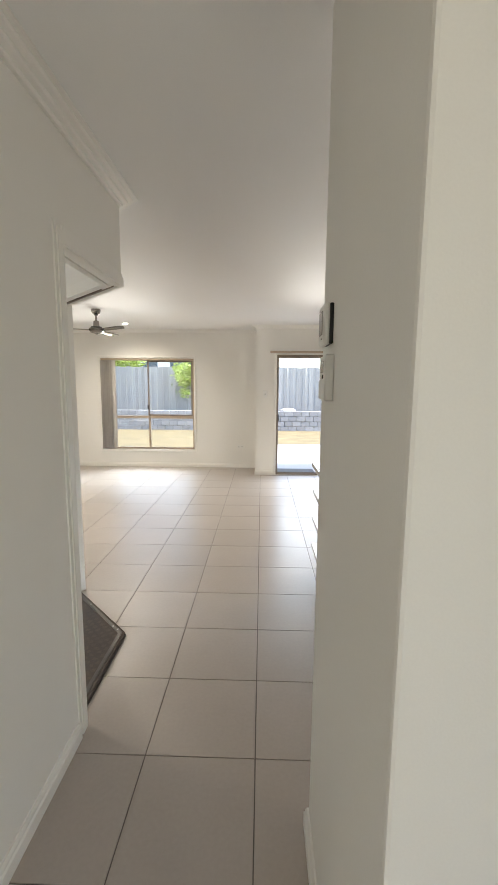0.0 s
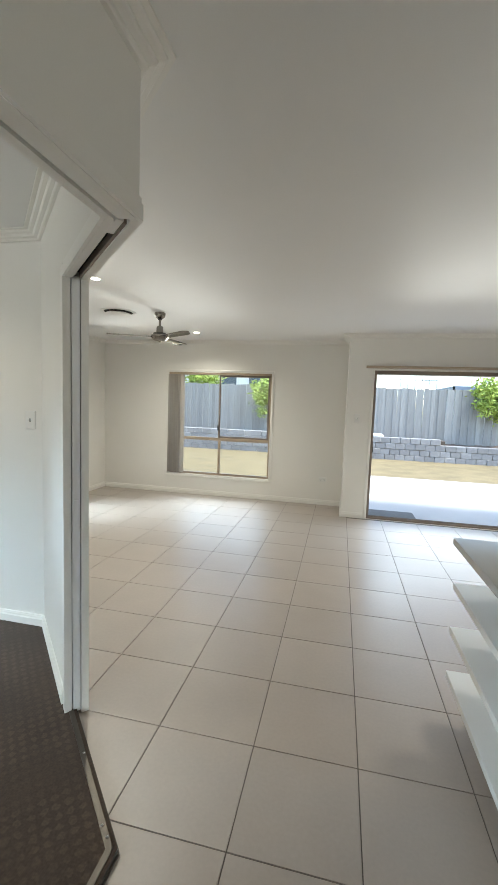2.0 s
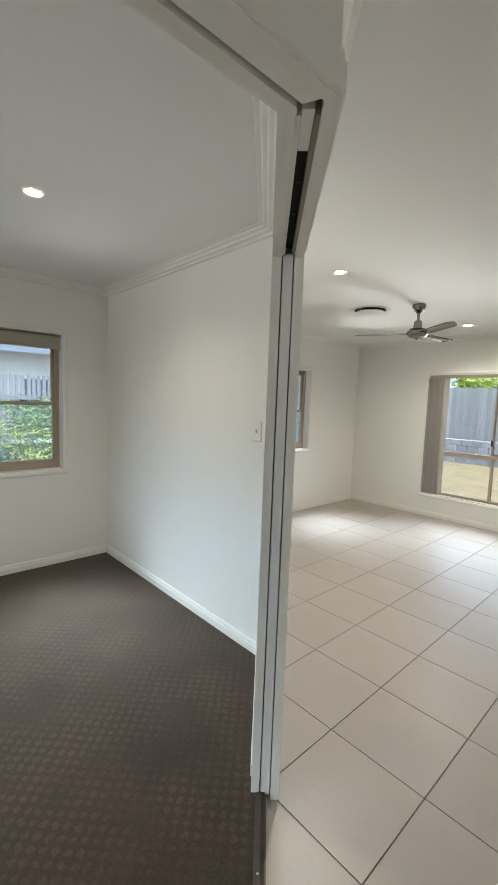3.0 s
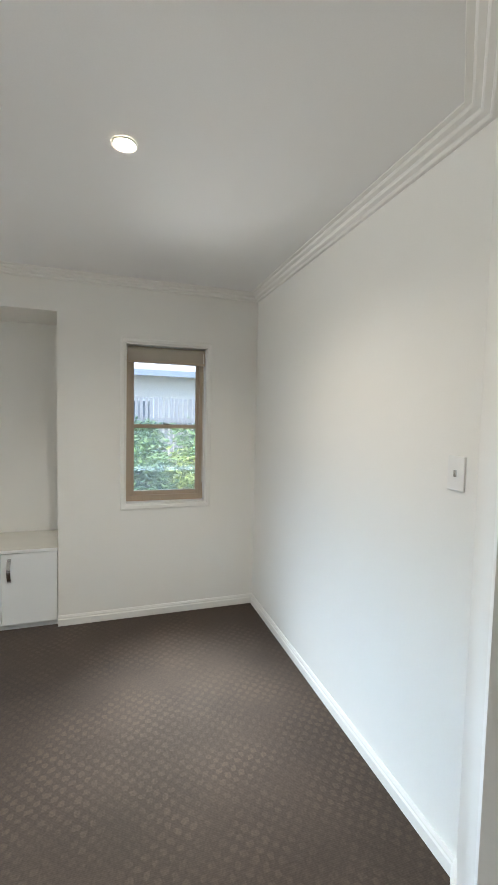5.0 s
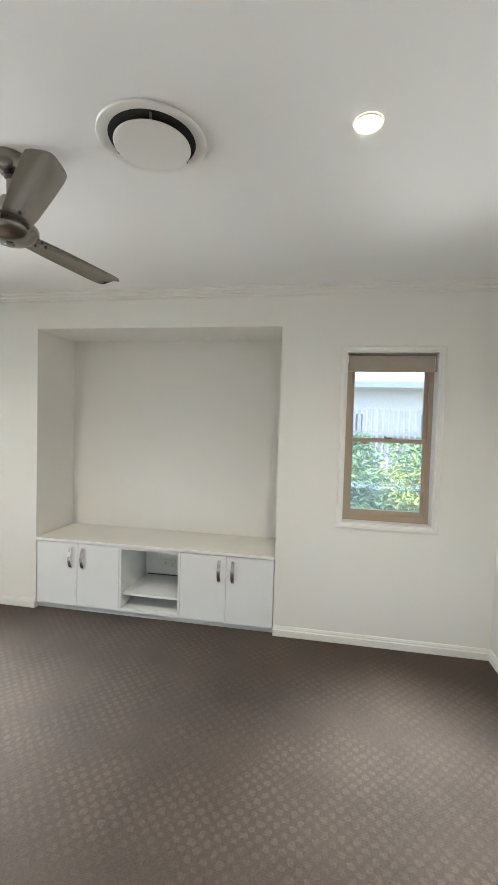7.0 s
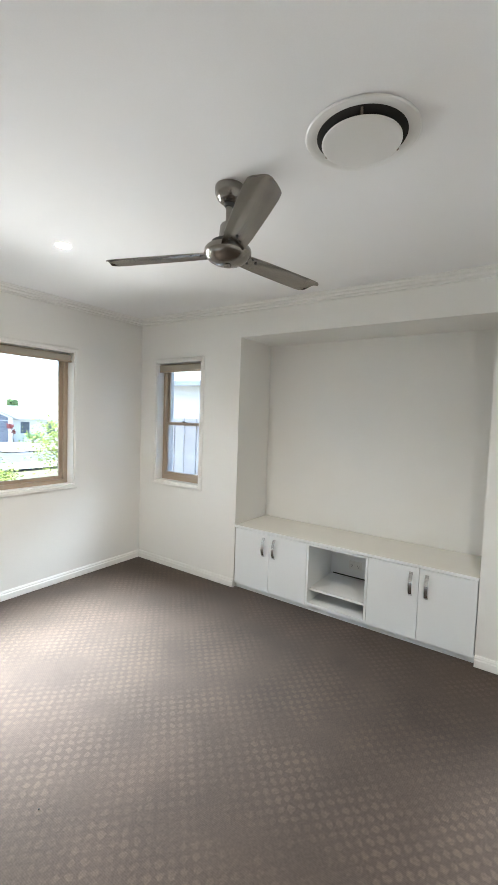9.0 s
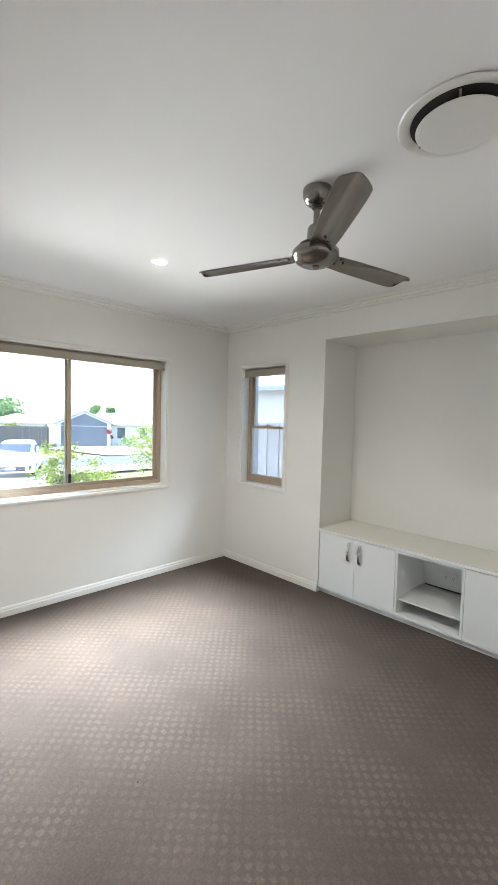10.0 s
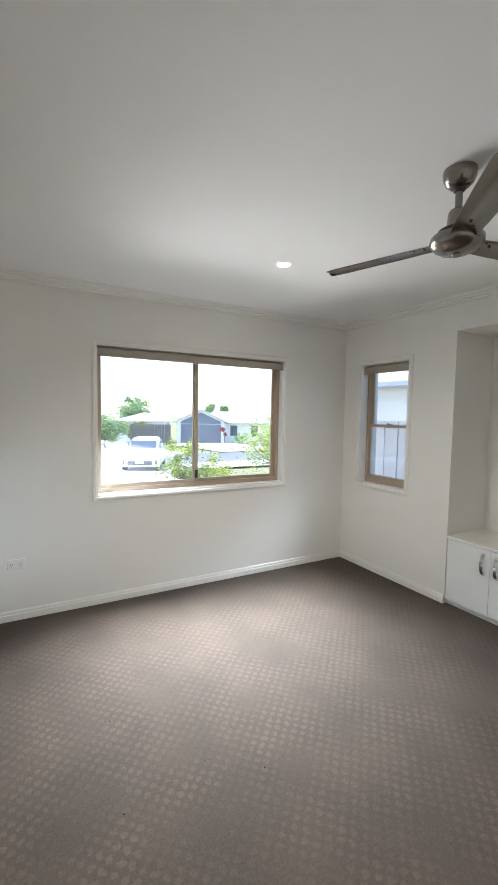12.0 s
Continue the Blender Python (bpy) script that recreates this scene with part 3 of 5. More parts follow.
def sash_window(name, hole, label):
    """Double-hung beige aluminium window in the west wall with its white reveal and architrave."""
    u0, u1, z0, z1 = hole
    w = tagged(empty(name, W, (u0 + u1) / 2, z0), label, "window", kind="structure")

    def put(ob):
        ob.matrix_parent_inverse = w.matrix_world.inverted()
        return ob

    put(frame_trim("architrave", "y", W, 1, u0 + 0.003, u1 - 0.003, z0 + 0.003, z1 - 0.003, w, 0.036, 0.014))
    put(liner(w, "y", W + 0.004, W - 0.088, hole))
    a, b = u0 + 0.014, u1 - 0.014
    lo, hi = z0 + 0.014, z1 - 0.014
    mid = lo + (hi - lo) * 0.487
    put(boxes("window_frame", bars("y", W - 0.150, W - 0.088, ring(a, b, lo, hi, 0.032, 0.045)), M_ALU, w, bevel=0.002))
    up = put(boxes("sash", bars("y", W - 0.143, W - 0.122, ring(a + 0.032, b - 0.032, mid - 0.012, hi - 0.032, 0.026, 0.03)), M_ALU, w, "upper beige sash", bevel=0.002))
    dn = put(boxes("sash", bars("y", W - 0.118, W - 0.096, ring(a + 0.032, b - 0.032, lo + 0.045, mid + 0.018, 0.026, 0.034)), M_ALU, w, "lower beige sash", bevel=0.002))
    put(pane(w, "y", W - 0.133, a + 0.056, b - 0.056, mid + 0.01, hi - 0.056, material=M_VEIL))
    put(pane(w, "y", W - 0.107, a + 0.056, b - 0.056, lo + 0.075, mid - 0.012, material=M_VEIL))
    bm = bmesh.new()
    cu = (u0 + u1) / 2
    box(bm, W - 0.105, W - 0.088, cu - 0.02, cu + 0.035, mid + 0.018, mid + 0.026, 0.002)
    box(bm, W - 0.100, W - 0.092, cu - 0.022, cu - 0.008, mid + 0.026, mid + 0.036, 0.002)
    put(part("latch", bm, M_BLACK, w, "small black sash lock"))
    return w


def roller_blind(axis, face, sign, u0, u1, z1, drop, label, chain):
    """A rolled-up fabric blind inside a reveal."""
    r = 0.024
    b = tagged(empty("roller_blind", *((u0, face, z1) if axis == "x" else (face, u0, z1))), label, "blind", group="roller blinds")

    def put(ob):
        ob.matrix_parent_inverse = b.matrix_world.inverted()
        return ob

    t = face - sign * 0.045
    zc = z1 - 0.036
    bm = bmesh.new()
    p0, p1 = ((u0 + 0.02, t, zc), (u1 - 0.02, t, zc)) if axis == "x" else ((t, u0 + 0.02, zc), (t, u1 - 0.02, zc))
    tube(bm, [p0, p1], [r, r], 20)
    put(part("tube", bm, M_BLIND, b, smooth=True))
    f = t + sign * r
    lo, hi = sorted((f, f - sign * 0.0025))
    put(boxes("fabric", bars(axis, lo, hi, [(u0 + 0.022, u1 - 0.022, z1 - drop, zc)]), M_BLIND, b))
    put(boxes("bottom_rail", bars(axis, lo - 0.006, hi + 0.006, [(u0 + 0.022, u1 - 0.022, z1 - drop - 0.016, z1 - drop)]), M_ALU, b, "beige aluminium bottom rail", bevel=0.003))
    for ub in (u0 + 0.015, u1 - 0.019):
        put(boxes("bracket", bars(axis, t - 0.03, t + 0.03, [(ub, ub + 0.004, zc - 0.03, z1 - 0.015)]), M_PLAS, b))
    if chain:
        bm = bmesh.new()
        for du in (0.0, 0.012):
            u = u1 - 0.021 - du
            a = (u, f, zc) if axis == "x" else (f, u, zc)
            c = (u, f, zc - chain) if axis == "x" else (f, u, zc - chain)
            tube(bm, [a, c], [0.0016, 0.0016], 6)
        put(part("cord", bm, M_PLAS, b, "thin white blind cord"))
    return b


sash_window("window_1", W1, "beige double-hung window in a white reveal with a view of shrubs")
sash_window("window_2", W2, "beige double-hung window in a white reveal beside the corner")
sash_window("window_3", W3, "narrow beige double-hung window in the living room's side wall")
roller_blind("y", W, 1, W1[0], W1[1], W1[3] - 0.012, 0.115, "beige roller blind rolled up in a window reveal", 1.0)
roller_blind("y", W, 1, W2[0], W2[1], W2[3] - 0.012, 0.075, "beige roller blind rolled up in a window reveal", 0.0)

# front sliding window
fw = tagged(empty("window_4", (FW[0] + FW[1]) / 2, F, FW[2]), "wide beige aluminium sliding window facing the street", "window", kind="structure")


def into(thing, ob):
    ob.matrix_parent_inverse = thing.matrix_world.inverted()
    return ob


into(fw, frame_trim("architrave", "x", F, 1, FW[0] + 0.003, FW[1] - 0.003, FW[2] + 0.003, FW[3] - 0.003, fw, 0.036, 0.014))
into(fw, liner(fw, "x", F + 0.004, F - 0.088, FW))
a, b, lo, hi = FW[0] + 0.014, FW[1] - 0.014, FW[2] + 0.014, FW[3] - 0.014
MUL = -2.435
into(fw, boxes("window_frame", bars("x", F - 0.150, F - 0.088, ring(a, b, lo, hi, 0.034, 0.036)), M_ALU, fw, bevel=0.002))
into(fw, boxes("sash", bars("x", F - 0.116, F - 0.094, ring(MUL - 0.02, b - 0.012, lo + 0.036, hi - 0.034, 0.03)), M_ALU, fw, "beige sliding sash", bevel=0.002))
into(fw, boxes("sash", bars("x", F - 0.143, F - 0.121, ring(a + 0.034, MUL + 0.02, lo + 0.036, hi - 0.034, 0.03)), M_ALU, fw, "beige fixed sash", bevel=0.002))
into(fw, pane(fw, "x", F - 0.105, MUL + 0.012, b - 0.040, lo + 0.064, hi - 0.062, material=M_VEILF))
into(fw, pane(fw, "x", F - 0.132, a + 0.062, MUL - 0.012, lo + 0.064, hi - 0.062, material=M_VEILF))
into(fw, boxes("latch", [(MUL - 0.014, MUL + 0.010, F - 0.094, F - 0.074, lo + 0.075, lo + 0.150)], M_BLACK, fw, "black window latch", bevel=0.004))
roller_blind("x", F, 1, FW[0], FW[1], FW[3] - 0.012, 0.068, "long beige roller blind rolled up in a window reveal", 0.0)

# living room window with a low fixed row
lw = tagged(empty("window_5", (LW[0] + LW[1]) / 2, FAR, LW[2]), "beige aluminium window with a sliding pane over a low fixed row", "window", kind="structure")
into(lw, frame_trim("architrave", "x", FAR, -1, LW[0] + 0.003, LW[1] - 0.003, LW[2] + 0.003, LW[3] - 0.003, lw, 0.036, 0.014))
into(lw, liner(lw, "x", FAR - 0.004, FAR + 0.07, LW))
a, b, lo, hi = LW[0] + 0.014, LW[1] - 0.014, LW[2] + 0.014, LW[3] - 0.014
into(lw, boxes("window_frame", bars("x", FAR + 0.07, FAR + 0.13, ring(a, b, lo, hi, 0.034) + [(a + 0.034, b - 0.034, 0.905, 0.955)]), M_ALU, lw, bevel=0.002))
LM = -2.045
into(lw, boxes("sash", bars("x", FAR + 0.075, FAR + 0.095, ring(LM - 0.02, b - 0.034, 0.955, hi - 0.034, 0.028)), M_ALUD, lw, "brown sliding sash", bevel=0.002))
into(lw, boxes("mullion", bars("x", FAR + 0.08, FAR + 0.12, [(LM - 0.018, LM + 0.018, lo + 0.034, 0.905)]), M_ALU, lw, bevel=0.002))
into(lw, pane(lw, "x", FAR + 0.085, LM, b - 0.06, 0.98, hi - 0.06))
into(lw, pane(lw, "x", FAR + 0.105, a + 0.034, LM - 0.012, 0.955, hi - 0.034))
into(lw, pane(lw, "x", FAR + 0.10, a + 0.034, LM - 0.018, lo + 0.034, 0.905))
into(lw, pane(lw, "x", FAR + 0.10, LM + 0.018, b - 0.034, lo + 0.034, 0.905))
into(lw, boxes("latch", [(LM - 0.030, LM - 0.010, FAR + 0.055, FAR + 0.075, 1.08, 1.16)], M_BLACK, lw, "black window latch", bevel=0.004))


def vertical_blind(x, y, z0, z1, n, step, rail, label, turn):
    """Vertical fabric slats drawn together at one end of their rail."""
    v = tagged(empty("vertical_blind", x, y, z1), label, "blind", group="vertical blinds")
    for i in range(n):
        bm = bmesh.new()
        cols = []
        for k in range(6):
            q = k / 5 - 0.5
            cols.append((0.089 * q, 0.006 * math.cos(math.pi * q)))
        lo = [bm.verts.new((cx, cy, z0 - z1)) for cx, cy in cols] + [bm.verts.new((cx, cy + 0.0015, z0 - z1)) for cx, cy in cols[::-1]]
        hi = [bm.verts.new((p.co.x, p.co.y, -0.035)) for p in lo]
        bm.faces.new(lo[::-1])
        bm.faces.new(hi)
        for k in range(len(lo)):
            j = (k + 1) % len(lo)
            bm.faces.new((lo[k], lo[j], hi[j], hi[k]))
        ob = part("slat", bm, M_VBLIND, v)
        ob.matrix_local = pose(step * (i + 0.5), 0, 0, 0, 0, turn + 6 * math.sin(i * 2.3))
    bm = bmesh.new()
    box(bm, rail[0] - x, rail[1] - x, -0.022, 0.022, -0.033, 0.0, 0.003)
    part("head_rail", bm, M_ALU, v, "beige aluminium head rail")
    return v


vertical_blind(LW[0] + 0.02, FAR + 0.028, LW[2] + 0.03, LW[3] - 0.014, 9, 0.027, (LW[0] + 0.016, LW[1] - 0.016), "grey-beige vertical blind drawn to one side of the window", 62)
vertical_blind(3.14, SD - 0.055, 0.03, 2.10, 11, 0.030, (0.20, 3.50), "grey-beige vertical blind drawn to one end of the sliding door", 62)

# sliding glass door, open, with a diamond-mesh screen over the other half
sd = tagged(empty("door_2", SDO[0], SD, 0), "open beige aluminium sliding door with a diamond-mesh security screen", "door", kind="structure")
u0, u1, z0, z1 = SDO
into(sd, boxes("door_frame", bars("x", SD + 0.02, SD + 0.15, [(u0, u0 + 0.035, 0.0, z1), (u1 - 0.035, u1, 0.0, z1), (u0 + 0.035, u1 - 0.035, z1 - 0.05, z1), (u0 + 0.035, u1 - 0.035, -0.02, 0.022)]), M_ALUD, sd, bevel=0.002))
into(sd, boxes("sill_track", bars("x", SD + 0.045, SD + 0.052, [(u0 + 0.035, u1 - 0.035, 0.022, 0.034)]) + bars("x", SD + 0.09, SD + 0.097, [(u0 + 0.035, u1 - 0.035, 0.022, 0.034)]), M_ALUD, sd))
into(sd, frame_trim("architrave", "x", SD, -1, u0 + 0.002, u1 - 0.002, 0.0, z1 - 0.002, sd, 0.042, 0.016, bottom=False))
PX = 2.19
into(sd, boxes("screen_frame", bars("x", SD + 0.03, SD + 0.06, ring(PX + 0.05, u1 - 0.04, 0.036, z1 - 0.055, 0.052, 0.07)), M_ALUD, sd, "brown security screen frame", bevel=0.003))
into(sd, boxes("glass_door_frame", bars("x", SD + 0.075, SD + 0.11, ring(PX - 0.02, u1 - 0.04, 0.036, z1 - 0.055, 0.06, 0.08)), M_ALUD, sd, "brown sliding glass door frame", bevel=0.003))
into(sd, pane(sd, "x", SD + 0.092, PX + 0.03, u1 - 0.09, 0.11, z1 - 0.11))
bm = bmesh.new()
g0, g1, h0, h1 = PX + 0.098, u1 - 0.088, 0.10, z1 - 0.102
pitch = 0.052
k = g0 - (h1 - h0)
while k < g1:
    for sgn in (1, -1):
        xa, xb = max(k, g0), min(k + (h1 - h0), g1)
        if xb - xa < 0.01:
            continue
        za, zb = (h0 + (xa - k), h0 + (xb - k))
        if sgn < 0:
            za, zb = h1 - (xa - k), h1 - (xb - k)
        y = SD + 0.044 + 0.004 * sgn
        dx, dz = 0.0055 * 0.7, 0.0055 * 0.7 * sgn
        quad = [(xa - dx, za + dz), (xa + dx, za - dz), (xb + dx, zb - dz), (xb - dx, zb + dz)]
        fr = [bm.verts.new((x, y - 0.003, z)) for x, z in quad]
        bk = [bm.verts.new((x, y + 0.003, z)) for x, z in quad]
        bm.faces.new(fr)
        bm.faces.new(bk[::-1])
        for i in range(4):
            bm.faces.new((fr[i], bk[i], bk[(i + 1) % 4], fr[(i + 1) % 4]))
    k += pitch
fly = bpy.data.materials.new("flyscreen_mesh")
fly.use_nodes = True
fn = fly.node_tree
tr = fn.nodes.new("ShaderNodeBsdfTransparent")
mxs = fn.nodes.new("ShaderNodeMixShader")
mxs.inputs[0].default_value = 0.5
bs = fn.nodes["Principled BSDF"]
bs.inputs["Base Color"].default_value, bs.inputs["Roughness"].default_value = (0.16, 0.16, 0.155, 1), 0.8
fn.links.new(tr.outputs[0], mxs.inputs[1])
fn.links.new(bs.outputs[0], mxs.inputs[2])
fn.links.new(mxs.outputs[0], fn.nodes["Material Output"].inputs["Surface"])
into(sd, boxes("flyscreen", [(g0 - 0.01, g1 + 0.01, SD + 0.0545, SD + 0.0555, h0 - 0.01, h1 + 0.01)], fly, sd, "grey woven flyscreen"))
into(sd, part("diamond_grille", bm, M_TRIM, sd, "pale painted diamond grille"))
into(sd, boxes("lock", [(PX + 0.06, PX + 0.115, SD + 0.012, SD + 0.03, 0.93, 1.13)], M_BLACK, sd, "black lock case with a pull", bevel=0.004))
into(sd, boxes("pull_handle", [(PX - 0.012, PX + 0.012, SD + 0.055, SD + 0.075, 1.0, 1.32)], M_BLACK, sd, "black pull handle", bevel=0.004))
into(sd, boxes("latch", [(u0 + 0.034, u0 + 0.046, SD + 0.06, SD + 0.09, 0.93, 1.05)], M_BLACK, sd, "black strike on the jamb", bevel=0.003))

# ---- front room: niche cabinets ----
CT = 0.601


def bow_handle(parent, x, y, z, length=0.165):
    bm = bmesh.new()
    pts, rad = [], []
    for i in range(13):
        q = i / 12
        pts.append((x + 0.003 + 0.028 * math.sin(math.pi * q) ** 0.7, y, z - length / 2 + length * q))
        rad.append(0.0055)
    for i in range(12):
        a, b = Vector(pts[i]), Vector(pts[i + 1])
        d = (b - a).normalized()
        nrm = Vector((d.z, 0, -d.x))
        vs = []
        for p in (a, b):
            for sy in (-0.012, 0.012):
                for sn in (-0.0025, 0.0025):
                    vs.append(bm.verts.new(p + Vector((0, sy, 0)) + nrm * sn))
        for f in ((0, 1, 3, 2), (4, 6, 7, 5), (0, 4, 5, 1), (2, 3, 7, 6), (0, 2, 6, 4), (1, 5, 7, 3)):
            bm.faces.new([vs[j] for j in f])
    bmesh.ops.remove_doubles(bm, verts=bm.verts, dist=0.0005)
    h = part("handle", bm, M_CHROME, parent, "satin chrome bow handle", smooth=True)
    return h


def niche_cabinet(y0, y1, doors, label):
    """Low white cabinet unit standing in the niche on a recessed plinth."""
    c = tagged(empty("low_cabinet", W, (y0 + y1) / 2, CL), label, "cabinet", group="niche cabinets")
    body = []
    xb, xf = NX + 0.01, W - 0.022
    t = 0.016
    body += [(xb, xf, y0 + 0.001, y0 + t, 0.07, CT - 0.022), (xb, xf, y1 - t, y1 - 0.001, 0.07, CT - 0.022), (xb, xf, y0 + t, y1 - t, 0.07, 0.086), (xb, xf, y0 + t, y1 - t, CT - 0.038, CT - 0.022)]
    if doors:
        body.append((xb, xb + t, y0 + t, y1 - t, 0.086, CT - 0.038))
    else:
        body += [(xb, xb + 0.012, y0 + t, y1 - t, 0.086, CT - 0.038)]
    into(c, boxes("body", body, M_MELA, c))
    into(c, boxes("plinth", [(W - 0.046, W - 0.030, y0 + 0.001, y1 - 0.001, CL, 0.07)], M_MELA, c, "white recessed plinth"))
    if doors:
        mid = (y0 + y1) / 2
        for a, b, hy in ((y0 + 0.002, mid - 0.0015, mid - 0.052), (mid + 0.0015, y1 - 0.002, mid + 0.052)):
            d = into(c, boxes("door", [(W - 0.020, W - 0.003, a, b, 0.070, CT - 0.026)], M_MELA, c, bevel=0.0015))
            bow_handle(d, W - 0.003, hy, CT - 0.026 - 0.118)
    else:
        into(c, boxes("shelf", [(xb + 0.02, xf - 0.02, y0 + t + 0.001, y1 - t - 0.001, 0.185, 0.201)], M_MELA, c, "white fixed shelf"))
        into(c, boxes("edge_strip", [(W - 0.021, W - 0.004, y0 + 0.001, y0 + 0.018, 0.070, CT - 0.026), (W - 0.021, W - 0.004, y1 - 0.018, y1 - 0.001, 0.070, CT - 0.026),
                                     (W - 0.021, W - 0.004, y0 + 0.018, y1 - 0.018, 0.070, 0.094), (W - 0.021, W - 0.004, y0 + 0.018, y1 - 0.018, CT - 0.042, CT - 0.026)], M_MELA, c))
    return c


Y = [-0.050, 0.662, 1.160, 1.872]
niche_cabinet(Y[0], Y[1], True, "low white two-door cabinet with bow handles in the niche")
niche_cabinet(Y[1], Y[2], False, "low white open shelf unit between two cabinets")
niche_cabinet(Y[2], Y[3], True, "low white two-door cabinet with bow handles in the niche")
wt = boxes("worktop", [(NX + 0.002, W + 0.002, NICHE[0] + 0.002, NICHE[1] - 0.002, CT - 0.020, CT)], M_TOP, bevel=0.001)
tagged(wt, "pale laminate top running over the low cabinets", "worktop")
boxes("edging", [(W + 0.002, W + 0.006, NICHE[0] + 0.002, NICHE[1] - 0.002, CT - 0.021, CT - 0.0005)], M_MELA, wt, "white laminate edging strip", bevel=0.001)


def outlet(x, y, z, rz, label, double=True):
    """Wall socket plate with slots and switches; faces +x before turning."""
    o = tagged(empty("power_outlet", x, y, z, rz), label, "power outlet", group="power outlets")
    w = 0.057 if double else 0.036
    bm = bmesh.new()
    box(bm, 0.0, 0.009, -w, w, -0.036, 0.036, 0.003)
    part("plate", bm, M_PLAS, o)
    cols = (-0.029, 0.029) if double else (0.0,)
    for c in cols:
        for ya, za, zb in ((c - 0.0065, -0.004, 0.006), (c + 0.0065, -0.004, 0.006), (c, -0.018, -0.009)):
            bm = bmesh.new()
            box(bm, 0.008, 0.0096, ya - 0.0015, ya + 0.0015, za, zb)
            part("slot", bm, M_BLACK, o)
    for c in cols:
        bm = bmesh.new()
        box(bm, 0.008, 0.012, c - 0.005, c + 0.005, 0.016, 0.027, 0.001)
        part("switch", bm, M_PLAS, o)
    return o


outlet(NX + 0.0225, 0.90, 0.315, 0, "white double power outlet inside the open shelf unit")
outlet(-1.003, F, 0.445, 90, "white double power outlet low on the wall under the window")
outlet(-0.323, FAR, 0.40, -90, "white double power outlet low on the living room wall")
# near-black strip painted where the gap behind the shelf lies in shade
boxes("cable_slot", [(NX + 0.0222, NX + 0.0262, 0.70, 1.142, 0.2035, 0.2125)], M_DARK)
tagged(bpy.data.objects["cable_slot"], "dark strip painted for the shaded gap between shelf and back", "cable slot")


def switch(x, y, z, rz, label):
    o = tagged(empty("light_switch", x, y, z, rz), label, "light switch", group="light switches")
    bm = bmesh.new()
    box(bm, 0.0, 0.008, -0.036, 0.036, -0.058, 0.058, 0.003)
    part("plate", bm, M_PLAS, o)
    bm = bmesh.new()
    box(bm, 0.007, 0.0125, -0.006, 0.006, -0.011, 0.011, 0.002)
    part("rocker", bm, M_CHROME, o, "small dark-edged rocker")
    return o


switch(-2.017, N, 1.382, -90, "white light switch on the wall by the opening")
switch(0.122, SD, 1.39, -90, "white light switch beside the sliding door")

# ---- ceiling fixtures ----


